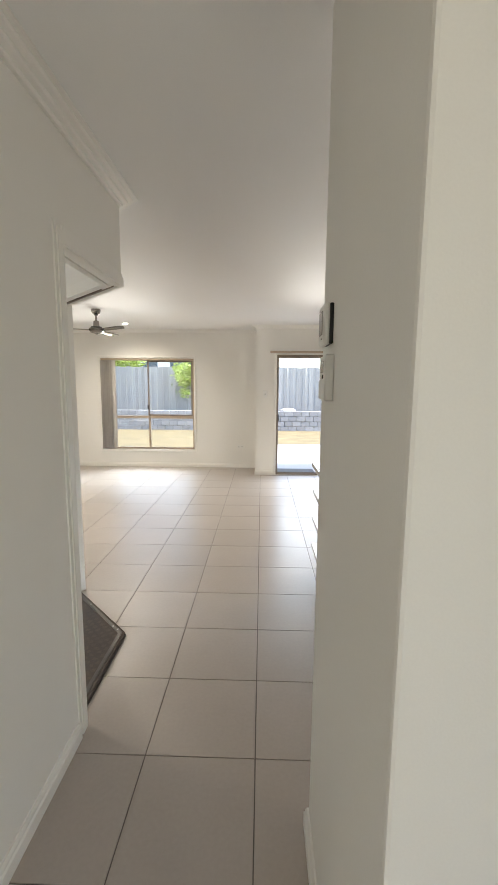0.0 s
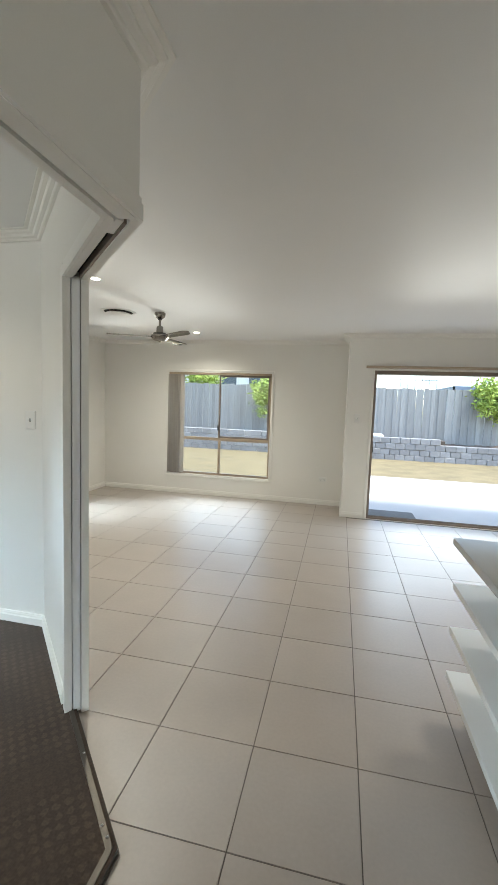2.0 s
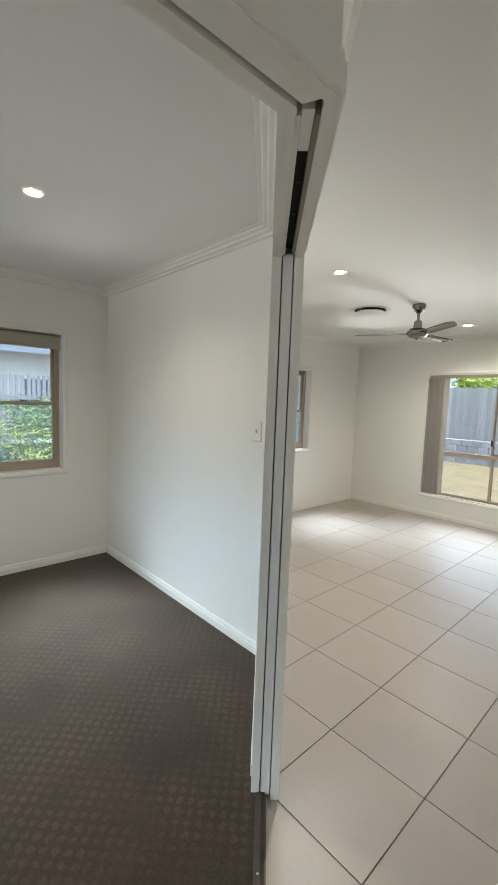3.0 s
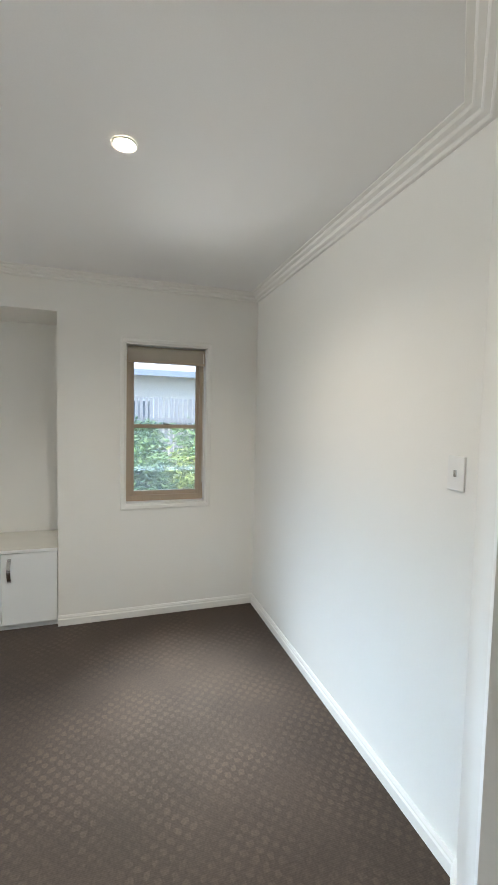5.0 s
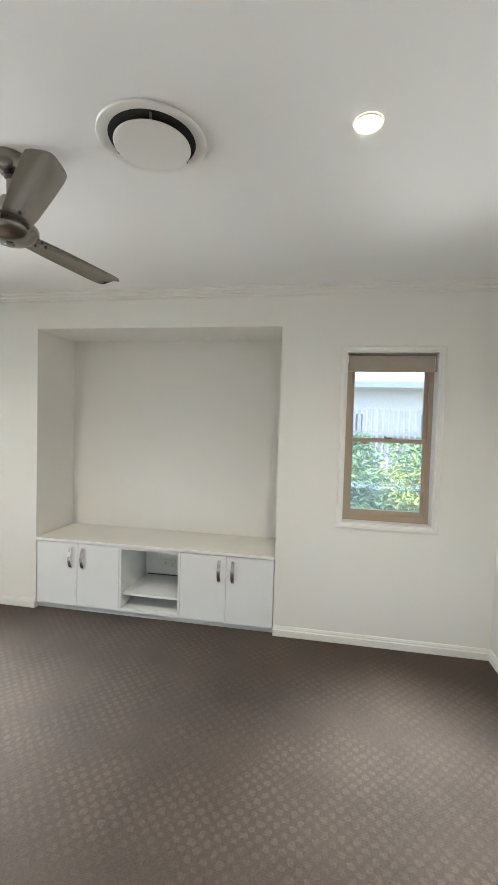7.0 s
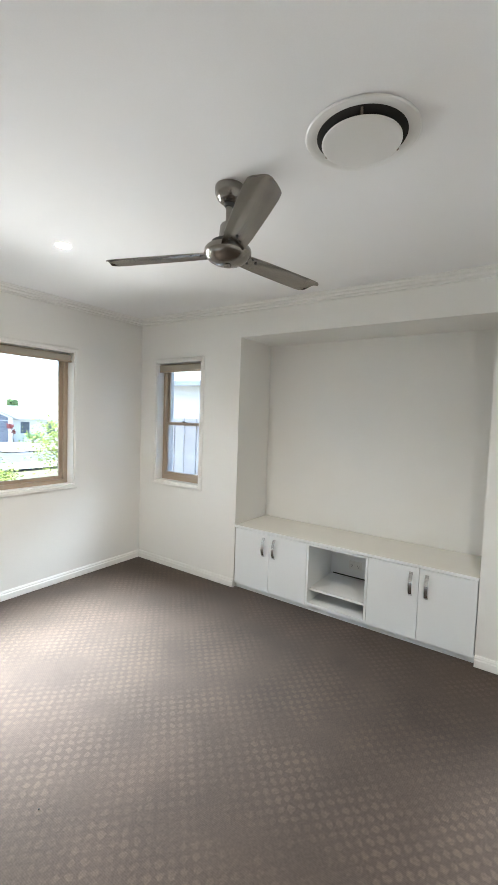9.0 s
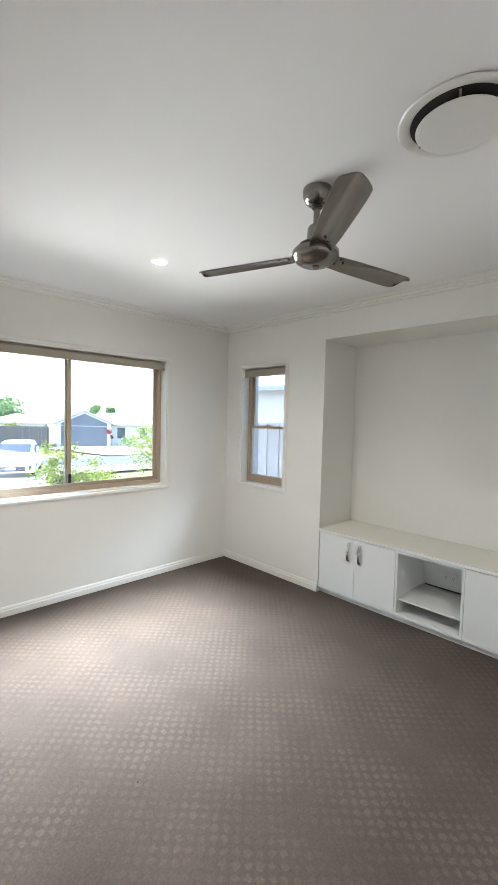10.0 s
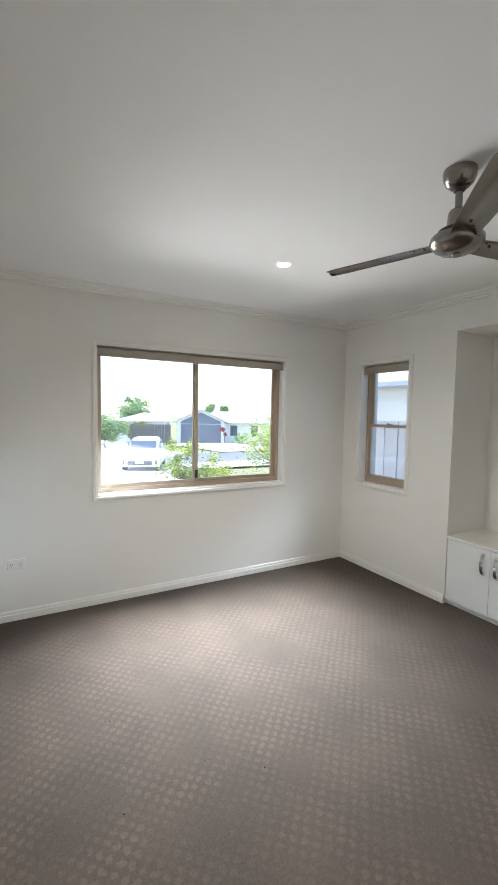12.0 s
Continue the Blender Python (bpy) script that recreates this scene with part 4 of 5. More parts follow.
def ceiling_fan(x, y, spin, label):
    """Brushed three-blade fan hung from a short rod."""
    f = tagged(empty("ceiling_fan", x, y, H, spin), label, "ceiling fan", group="ceiling fans")
    bm = bmesh.new()
    lathe(bm, [(0.0, -0.001), (0.060, -0.001), (0.062, -0.010), (0.060, -0.030), (0.050, -0.052), (0.034, -0.066), (0.018, -0.071), (0.0, -0.071)], 40)
    part("canopy", bm, M_SATIN, f, smooth=True)
    bm = bmesh.new()
    lathe(bm, [(0.020, -0.066), (0.024, -0.072), (0.020, -0.080), (0.014, -0.080)], 24)
    part("collar", bm, M_BLACK, f, "dark rubber collar", smooth=True)
    bm = bmesh.new()
    lathe(bm, [(0.0135, -0.07), (0.0135, -0.19)], 20)
    part("rod", bm, M_SATIN, f, smooth=True)
    bm = bmesh.new()
    lathe(bm, [(0.0, -0.150), (0.030, -0.150), (0.036, -0.160), (0.040, -0.215), (0.052, -0.232), (0.0, -0.232)], 32)
    part("motor_cup", bm, M_SATIN, f, smooth=True)
    bm = bmesh.new()
    lathe(bm, [(0.0, -0.226), (0.070, -0.226), (0.076, -0.240), (0.076, -0.252), (0.0, -0.252)], 40)
    part("motor_ring", bm, M_BLACK, f, "dark motor ring", smooth=True)
    bm = bmesh.new()
    lathe(bm, [(0.060, -0.246), (0.092, -0.248), (0.098, -0.256), (0.099, -0.272), (0.094, -0.280), (0.082, -0.296), (0.060, -0.309), (0.030, -0.316), (0.016, -0.318), (0.015, -0.325), (0.0, -0.328)], 48)
    part("hub", bm, M_SATIN, f, smooth=True)
    for k in range(3):
        bm = bmesh.new()
        rows = []
        for r, w in ((0.085, 0.044), (0.11, 0.048), (0.20, 0.054), (0.38, 0.058), (0.52, 0.059), (0.556, 0.056), (0.572, 0.046), (0.579, 0.034)):
            row = []
            for q in range(7):
                v = q / 3 - 1
                row.append((r - 0.02 * (1 if r > 0.5 else 0) * max(0, v) ** 2, w * v, 0.012 * (1 - v * v)))
            rows.append(row)
        top = [[bm.verts.new((px, py, pz + 0.0035)) for px, py, pz in row] for row in rows]
        bot = [[bm.verts.new((px, py, pz)) for px, py, pz in row] for row in rows]
        nr, nc = len(rows), 7
        for i in range(nr - 1):
            for j in range(nc - 1):
                bm.faces.new((top[i][j], top[i + 1][j], top[i + 1][j + 1], top[i][j + 1]))
                bm.faces.new((bot[i][j], bot[i][j + 1], bot[i + 1][j + 1], bot[i + 1][j]))
        rim = [(0, j) for j in range(nc)] + [(i, nc - 1) for i in range(1, nr)] + [(nr - 1, j) for j in range(nc - 2, -1, -1)] + [(i, 0) for i in range(nr - 2, 0, -1)]
        for (i, j), (i2, j2) in zip(rim, rim[1:] + rim[:1]):
            bm.faces.new((top[i][j], bot[i][j], bot[i2][j2], top[i2][j2]))
        bl = part("blade", bm, M_SATIN, f, smooth=True)
        bl.matrix_local = pose(0, 0, -0.276, 0, 0, 120 * k) @ pose(0, 0, 0, -8, 0, 0)
        for px, py in ((0.13, 0.02), (0.13, -0.02), (0.165, 0.0)):
            bm = bmesh.new()
            lathe(bm, [(0.0, -0.004), (0.005, -0.003), (0.006, 0.002)], 10, pose(px, py, 0.010))
            part("screw", bm, M_BLACK, bl)
    return f


ceiling_fan(-2.543, 1.0, 49, "brushed-nickel three-blade ceiling fan in the carpeted room")
ceiling_fan(-2.155, 5.525, 84, "brushed-nickel three-blade ceiling fan in the tiled living room")


def air_vent(x, y, label):
    """Round ceiling air diffuser: flared rim, near-black disc painted for the shaded throat, flat disc."""
    v = tagged(empty("ceiling_vent", x, y, H), label, "air vent", group="round ceiling vents")
    bm = bmesh.new()
    lathe(bm, [(0.198, -0.001), (0.1985, -0.004), (0.195, -0.0075), (0.189, -0.008), (0.174, -0.005), (0.160, -0.003), (0.157, -0.0022)], 64)
    part("rim", bm, M_PLAS, v, smooth=True)
    # no hollow here: the throat's shade is a flat near-black disc
    bm = bmesh.new()
    lathe(bm, [(0.158, -0.002), (0.0, -0.0015)], 48)
    part("throat", bm, M_DARK, v, "near-black disc painted for the shaded throat of the vent")
    bm = bmesh.new()
    lathe(bm, [(0.0, -0.018), (0.134, -0.018), (0.1385, -0.020), (0.139, -0.023), (0.1365, -0.0255), (0.133, -0.026), (0.110, -0.0262), (0.0, -0.0262)], 64)
    part("disc", bm, M_PLAS, v, "flat white disc", smooth=True)
    bm = bmesh.new()
    for a in range(3):
        box(bm, 0.02, 0.150, -0.004, 0.004, -0.017, -0.004, m=pose(0, 0, 0, 0, 0, 120 * a + 20))
    part("strut", bm, M_ALUD, v)
    return v


air_vent(-2.527, 1.566, "round white ceiling air vent beside the fan").scale = (0.94, 0.94, 1.0)
air_vent(-2.635, 5.46, "round white ceiling air vent in the living room")
air_vent(1.40, 5.00, "round white ceiling air vent near the sliding door")


def downlight(x, y, label, watts):
    d = tagged(empty("downlight", x, y, H), label, "downlight", group="recessed downlights")
    bm = bmesh.new()
    lathe(bm, [(0.047, -0.001), (0.046, -0.004), (0.042, -0.006), (0.037, -0.004), (0.035, -0.0015)], 40)
    part("trim_ring", bm, M_PLAS, d, smooth=True)
    bm = bmesh.new()
    lathe(bm, [(0.0352, -0.0025), (0.0, -0.0035)], 32)
    part("diffuser", bm, M_LAMP, d, "lit warm-white diffuser")
    lamp = new("downlight_glow", bpy.data.lights.new("downlight_glow", "SPOT"))
    lamp.data.energy, lamp.data.color, lamp.data.spot_size, lamp.data.spot_blend, lamp.data.shadow_soft_size = watts, (1.0, 0.91, 0.79), radians(150), 0.9, 0.04
    lamp.matrix_world = look((x, y, H - 0.02), (x, y, 0))
    return d


for x, y in ((-2.538, 2.286), (-2.530, -0.198)):
    downlight(x, y, "lit recessed downlight in the carpeted room's ceiling", 5.5)
for x, y, p in ((-2.148, 4.246, 11.0), (-2.18, 6.80, 8.0), (1.88, 5.05, 9.0), (2.20, 4.90, 9.0)):
    downlight(x, y, "lit recessed downlight in the living room ceiling", p)

# ---- hall: control panels on the wall end ----
p1 = tagged(empty("intercom_panel", NIBX, 1.022, 1.679), "white wall panel with a grey screen above the air-conditioning control", "control panel")
bm = bmesh.new()
box(bm, -0.030, -0.008, -0.068, 0.068, -0.062, 0.062, 0.012)
into(p1, part("case", bm, M_PLAS, None)).parent = p1
bm = bmesh.new()
box(bm, -0.012, 0.0, -0.071, 0.060, -0.058, 0.058, 0.003)
q = part("backplate", bm, M_BLACK, p1, "black back plate")
bm = bmesh.new()
box(bm, -0.0315, -0.029, -0.034, 0.050, -0.030, 0.040, 0.001)
part("screen", bm, M_SCREEN, p1, "grey display")
bm = bmesh.new()
box(bm, -0.0318, -0.030, -0.020, -0.012, -0.044, -0.040)
part("button", bm, M_BLACK, p1)
for o in p1.children:
    o.matrix_parent_inverse = Matrix()
p1.scale = (0.8, 0.72, 0.86)
p2 = tagged(empty("air_conditioner_control", NIBX, 0.999, 1.543), "white air-conditioning wall control with a small display and flap", "control panel")
for nm, bx, m_, bv, lb in (("case", (-0.022, 0.0, -0.078, 0.078, -0.066, 0.066), M_PLAS, 0.004, ""), ("display", (-0.0235, -0.021, -0.022, 0.062, 0.016, 0.050), M_SCREEN, 0.001, "grey display"),
                           ("flap", (-0.0245, -0.021, -0.040, 0.074, -0.062, -0.008), M_PLAS, 0.0015, "hinged white flap"), ("button", (-0.0245, -0.021, -0.020, 0.0, -0.002, 0.010), M_BLACK, 0.002, "dark start button"),
                           ("button", (-0.0235, -0.021, 0.036, 0.046, -0.002, 0.008), M_CHROME, 0.002, "small grey button"), ("button", (-0.0235, -0.021, 0.050, 0.060, -0.002, 0.008), M_CHROME, 0.002, "small grey button"),
                           ("side_grip", (-0.026, -0.003, -0.0785, -0.044, -0.0665, 0.0665), M_PLAS, 0.006, "")):
    bm = bmesh.new()
    box(bm, *bx, bevel=bv)
    part(nm, bm, m_, p2, lb)

p2.scale = (0.9, 0.72, 0.87)

# ---- kitchen island ----
IX0, IX1, IY0, IY1 = 0.487, 2.75, 2.345, 3.29
isl = tagged(empty("kitchen_island", IX0, IY0, 0), "white kitchen island with open end shelves and four drawers", "kitchen island")
PXL = 0.755
into(isl, boxes("plinth", [(PXL - 0.13, IX1 - 0.05, IY0 + 0.13, IY1 - 0.06, 0.0, 0.175)], M_KICK, isl, "dark recessed plinth"))
for z in (0.210, 0.446, 0.677):
    into(isl, boxes("end_shelf", [(IX0 + 0.012, PXL, IY0 + 0.012, IY1 - 0.02, z - 0.032, z)], M_MELA, isl, bevel=0.0015))
into(isl, boxes("end_panel", [(PXL, PXL + 0.033, IY0 + 0.012, IY1 - 0.02, 0.178, 0.868)], M_MELA, isl, bevel=0.0015))
into(isl, boxes("top_rail", [(IX0 + 0.03, PXL, IY0 + 0.03, IY1 - 0.03, 0.842, 0.868)], M_MELA, isl))
into(isl, boxes("carcass", [(PXL + 0.034, IX1 - 0.03, IY0 + 0.035, IY1 - 0.02, 0.178, 0.868)], M_MELA, isl))
zs = [0.182, 0.367, 0.547, 0.727, 0.862]
x0 = PXL + 0.036
for col in range(3):
    xa, xb = x0 + col * 0.62, x0 + (col + 1) * 0.62 - 0.003
    for a, b in zip(zs, zs[1:]):
        if col == 0:
            d = into(isl, boxes("drawer", [(xa, xb, IY0 + 0.014, IY0 + 0.032, a + 0.002, b - 0.002)], M_MELA, isl, bevel=0.0015))
            bm = bmesh.new()
            pts = [(xa + 0.06 + 0.16 * i / 10, IY0 + 0.010 - 0.026 * math.sin(math.pi * i / 10) ** 0.6, b - 0.055) for i in range(11)]
            tube(bm, pts, [0.0125] * 11, 8)
            part("handle", bm, M_CHROME, d, "satin chrome bow handle", smooth=True)
    if col:
        into(isl, boxes("door", [(xa, xb, IY0 + 0.014, IY0 + 0.032, 0.184, 0.860)], M_MELA, isl, bevel=0.0015))
boxes("island_benchtop", [(IX0, IX1, IY0, IY1, 0.868, 0.902)], M_KTOP, bevel=0.003)
tagged(bpy.data.objects["island_benchtop"], "pale stone benchtop on the kitchen island", "worktop")

# ---- outdoors ----


def ground_z(x, y):
    """The ground falls away from the house towards the street."""
    if y > -2:
        return -0.12
    d = -2 - y
    return -0.12 - 0.078 * min(d, 14) - 0.030 * max(0, min(d - 14, 30)) - 0.002 * max(0, d - 44)


def strip(name, xs, ys, material, lift, label, cat, kind="structure"):
    bm = bmesh.new()
    g = [[bm.verts.new((x, y, ground_z(x, y) + lift)) for y in ys] for x in xs]
    for i in range(len(xs) - 1):
        for j in range(len(ys) - 1):
            bm.faces.new((g[i][j], g[i + 1][j], g[i + 1][j + 1], g[i][j + 1]))
    return tagged(part(name, bm, material), label, cat, kind=kind)


strip("ground", [-400, -60, -20, 0, 20, 60, 400], [-400, -120, -60, -46, -40, -36, -32, -28, -26, -24, -22, -20, -18, -16, -14, -11, -8, -5, -2, 30, 400], M_GRASS, -0.06, "grassy ground reaching to the horizon", "ground")
strip("road", [-120, -40, 0, 40, 120], [-28, -26, -24, -22, -20.2], M_ROAD, 0.0, "pale grey asphalt street", "road")
strip("pavement", [-120, -40, 0, 40, 120], [-20.0, -19, -18, -17], M_KERB, 0.06, "pale concrete footpath and verge by the street", "pavement")
strip("kerb", [-120, 0, 120], [-20.2, -20.0], M_KERB, 0.07, "pale concrete kerb", "kerb")
strip("kerb_far", [-120, 0, 120], [-28.2, -28.0], M_KERB, 0.10, "pale concrete kerb across the street", "kerb")
strip("driveway", [-23.5, -20, -15.5], [-46, -40, -36, -32, -28.2], M_KERB, 0.05, "pale concrete driveway to a garage", "driveway")
strip("driveway_near", [-8.2, -3.2, 2.0], [-17, -14, -11, -8, -6.9], M_KERB, 0.05, "pale concrete drive in front of the house", "driveway")
strip("back_lawn", [-12, 0, 14], [7.9, 12, 16.2], M_LAWN, 0.02, "dry straw-coloured back lawn", "lawn")
boxes("patio", [(0.0, 7.5, SD + 0.24, 11.2, -0.3, -0.06)], M_CONC, bevel=0.01)
tagged(bpy.data.objects["patio"], "sunlit pale concrete patio slab outside the sliding door", "patio", kind="structure")
boxes("door_mat", [(0.30, 1.05, SD + 0.26, 7.70, -0.058, -0.035)], M_MAT, bevel=0.01)
tagged(bpy.data.objects["door_mat"], "grey mat outside the sliding door", "door mat")

RNG = random.Random(4)


def leaf_cloud(bm, rng, centre, radius, n, size, squash=0.8):
    """Small folded leaves scattered through uneven clumps."""
    cx, cy, cz = centre
    clumps = []
    for _ in range(max(3, n // 90)):
        v = Vector((rng.gauss(0, 1), rng.gauss(0, 1), rng.gauss(0, 1))).normalized() * radius * rng.uniform(0.35, 0.95)
        clumps.append((Vector((cx, cy, cz)) + Vector((v.x, v.y, v.z * squash)), radius * rng.uniform(0.22, 0.42)))
    for _ in range(n):
        c, r = rng.choice(clumps)
        p = c + Vector((rng.gauss(0, 0.55), rng.gauss(0, 0.55), rng.gauss(0, 0.5))) * r
        a = Vector((rng.gauss(0, 1), rng.gauss(0, 1), rng.gauss(0, 0.5))).normalized()
        b = a.orthogonal().normalized()
        b.rotate(Matrix.Rotation(rng.uniform(0, 6.28), 3, a))
        up = a.cross(b) * 0.25
        s = size * rng.uniform(0.6, 1.3)
        q = [bm.verts.new(p - a * s), bm.verts.new(p + b * s * 0.45 + up * s), bm.verts.new(p + a * s), bm.verts.new(p - b * s * 0.45 + up * s)]
        bm.faces.new((q[0], q[1], q[2]))
        bm.faces.new((q[0], q[2], q[3]))
    return clumps


def plant(name, x, y, z, height, radius, leaf, n, size, label, cat, seed, trunk=0.05, squash=0.8, lean=(0, 0)):
    """A shrub or tree: tapered trunk, limbs to each clump, a crown of small leaves."""
    rng = random.Random(seed)
    t = tagged(empty(name, x, y, z), label, cat)
    bm = bmesh.new()
    cz = height - radius * squash * 0.9
    clumps = leaf_cloud(bm, rng, (lean[0], lean[1], cz), radius, n, size, squash)
    part("crown", bm, leaf, t)
    bm = bmesh.new()
    fork = Vector((lean[0] * 0.4, lean[1] * 0.4, max(0.1, cz - radius * 0.6)))
    tube(bm, [(0, 0, -0.1), fork * 0.5 + Vector((trunk * 0.6, 0, 0)), fork], [trunk, trunk * 0.8, trunk * 0.6], 8)
    for c, r in clumps:
        m = (fork + c) / 2 + Vector((0, 0, -0.1 * r))
        tube(bm, [fork, m, c], [trunk * 0.5, trunk * 0.3, trunk * 0.12], 6)
    part("trunk", bm, M_BARK, t, smooth=True)
    return t


# back yard: retaining wall and paling fence
WY = 15.15
rw = tagged(empty("retaining_wall", 0, WY, -0.12), "stepped retaining wall of grey split-face blocks", "retaining wall", kind="structure")
blk = bmesh.new()
box(blk, -0.148, 0.148, -0.13, 0.13, 0.0, 0.182, 0.014)
block_ob = part("block", blk, M_BLOCK, rw)
block_me = block_ob.data
bpy.data.objects.remove(block_ob)
for row in range(4):
    for k in range(-26, 26):
        x = k * 0.302 + (0.151 if row % 2 else 0.0)
        if not -7.6 < x < 7.6 or (row == 3 and x > 3.1):
            continue
        o = new("block", block_me)
        o.parent = rw
        o.matrix_local = pose(x, RNG.uniform(-0.012, 0.012), row * 0.185, 0, 0, RNG.uniform(-1.2, 1.2))
boxes("retained_soil", [(-14, 3.2, WY + 0.13, WY + 1.6, -0.3, 0.56), (3.2, 14, WY + 0.13, WY + 1.6, -0.3, 0.40)], M_SOIL)
tagged(bpy.data.objects["retained_soil"], "bare soil behind the retaining wall", "soil", kind="structure")


def paling_fence(name, x0, y0, x1, y1, z0, z1, material, step, width, gap_top, label, seed, back=1):
    """Upright palings nailed to two rails between posts."""
    rng = random.Random(seed)
    f = tagged(empty(name, x0, y0, z0, math.degrees(math.atan2(y1 - y0, x1 - x0))), label, "fence", kind="structure")
    L = math.hypot(x1 - x0, y1 - y0)
    bm = bmesh.new()
    box(bm, -width / 2, width / 2, -0.009, 0.009, 0.0, z1 - z0, 0.002)
    ob = part("paling", bm, material, f)
    me = ob.data
    bpy.data.objects.remove(ob)
    for i in range(int(L / step)):
        o = new("paling", me)
        o.parent = f
        o.matrix_local = pose(step * (i + 0.5), rng.uniform(-0.003, 0.003) + (0.010 if i % 2 and width > 0.1 else -0.010), rng.uniform(-gap_top, gap_top), 0, rng.uniform(-0.4, 0.4), 0)
    for h in (0.25, 0.8):
        bm = bmesh.new()
        ra, rb = sorted((0.021 * back, 0.060 * back))
        box(bm, 0, L, ra, rb, (z1 - z0) * h, (z1 - z0) * h + 0.07)
        part("rail", bm, material, f)
    for k in range(int(L / 2.4) + 1):
        bm = bmesh.new()
        ra, rb = sorted((0.061 * back, 0.15 * back))
        box(bm, k * 2.4 - 0.05, k * 2.4 + 0.05, ra, rb, -0.2, z1 - z0 - 0.05)
        part("post", bm, material, f)
    return f


paling_fence("paling_fence", -9.0, 16.15, 9.0, 16.15, 0.42, 2.24, M_PALING, 0.121, 0.124, 0.02, "weathered grey paling fence above the retaining wall", 1)
plant("garden_tree", 5.0, 16.75, -0.2, 2.75, 0.80, M_LEAFA, 2600, 0.075, "bright green leafy tree overhanging the fence", "tree", 11, 0.05, 0.9, (-0.25, -1.05))
plant("garden_tree", -2.75, 16.75, 0.0, 2.45, 0.62, M_LEAFA, 1700, 0.07, "green leafy tree leaning over the back fence", "tree", 12, 0.05, 1.05, (0.05, -1.0))
plant("garden_tree", -5.6, 17.6, -0.18, 3.0, 0.9, M_LEAFA, 1000, 0.10, "yellow-green tree beyond the back fence", "tree", 13, 0.05, 0.6)


def house(name, x, y, z, w, d, eave, ridge, rz, wallm, roofm, label, fasciam=None):
    """A low house: walls, hipped roof with fascia, windows and trim."""
    h = tagged(empty(name, x, y, z, rz), label, "house")
    bm = bmesh.new()
    box(bm, -w / 2, w / 2, -d / 2, d / 2, -0.5, eave)
    part("wall", bm, wallm, h)
    bm = bmesh.new()
    o = 0.5
    base = [(-w / 2 - o, -d / 2 - o), (w / 2 + o, -d / 2 - o), (w / 2 + o, d / 2 + o), (-w / 2 - o, d / 2 + o)]
    lo = [bm.verts.new((px, py, eave)) for px, py in base]
    hi = [bm.verts.new((px, py, eave + 0.05)) for px, py in base]
    run = min(w, d) / 2
    if w >= d:
        r = [bm.verts.new((-w / 2 + run, 0, ridge)), bm.verts.new((w / 2 - run, 0, ridge))]
        faces = ((hi[0], hi[1], r[1], r[0]), (hi[1], hi[2], r[1]), (hi[2], hi[3], r[0], r[1]), (hi[3], hi[0], r[0]))
    else:
        r = [bm.verts.new((0, -d / 2 + run, ridge)), bm.verts.new((0, d / 2 - run, ridge))]
        faces = ((hi[0], hi[1], r[0]), (hi[1], hi[2], r[1], r[0]), (hi[2], hi[3], r[1]), (hi[3], hi[0], r[0], r[1]))
    for f in faces:
        bm.faces.new(f)
    bm.faces.new(lo[::-1])
    for i in range(4):
        bm.faces.new((lo[i], lo[(i + 1) % 4], hi[(i + 1) % 4], hi[i]))
    part("roof", bm, roofm, h)
    bm = bmesh.new()
    for (ax, ay), (bx, by) in zip(base, base[1:] + base[:1]):
        box(bm, min(ax, bx) - 0.03, max(ax, bx) + 0.03, min(ay, by) - 0.03, max(ay, by) + 0.03, eave - 0.09, eave + 0.04)
    part("fascia", bm, fasciam or M_FASCIA, h, "painted fascia and gutter")
    return h


def house_window(h, face, u, z, w, hh):
    """A window standing proud on a house wall: face is (axis, coordinate)."""
    axis, t = face
    s = 0.03 if t > 0 else -0.03
    a, b = sorted((t, t + s))
    win = boxes("window", bars(axis, a, b, ring(u - w / 2, u + w / 2, z, z + hh, 0.06)), M_RENDER, h)
    a, b = sorted((t, t + s * 0.5))
    boxes("glass", bars(axis, a, b, [(u - w / 2 + 0.06, u + w / 2 - 0.06, z + 0.06, z + hh - 0.06)]), M_WIN, win, "dark reflecting glass")


back = house("neighbour_house", 8.6, 22.0, -0.1, 8, 6, 2.55, 3.3, 0, M_RENDER, M_ROOF, "pale neighbouring house beyond the back fence")
house_window(back, ("x", -3.0), -2.0, 1.2, 1.2, 1.1)
back2 = house("neighbour_house", -7.0, 27.0, 0.5, 9, 6, 3.4, 4.6, 0, M_RENDER, M_FASCIA, "white neighbouring house seen above the back fence")
house_window(back2, ("x", -3.0), 0.6, 1.7, 1.0, 1.2)
house_window(back2, ("x", -3.0), 2.4, 1.7, 1.4, 1.2)

rk = bmesh.new()
bmesh.ops.create_icosphere(rk, subdivisions=2, radius=0.14)
for v in rk.verts:
    v.co = Vector((v.co.x * 2.1, v.co.y * 0.9, v.co.z * 0.55)) * (1 + 0.18 * noise.noise(v.co * 9))
ro = tagged(part("rock", rk, M_RENDER), "pale flat rock lying on the retaining wall", "rock")
ro.matrix_world = pose(1.05, WY + 0.02, 0.655)
pf = tagged(empty("pool_fence", 2.0, 17.4, 1.2), "thin dark metal railing beyond the back fence", "fence")
for i in range(6):
    bm = bmesh.new()
    tube(bm, [(0.25 * i, 0, -1.4), (0.25 * i, 0, 1.5)], [0.012, 0.012], 8)
    part("post", bm, M_FASCIA, pf)
for z in (1.0, 1.42):
    bm = bmesh.new()
    tube(bm, [(-0.05, 0, z), (1.3, 0, z)], [0.014, 0.014], 8)
    part("rail", bm, M_FASCIA, pf)

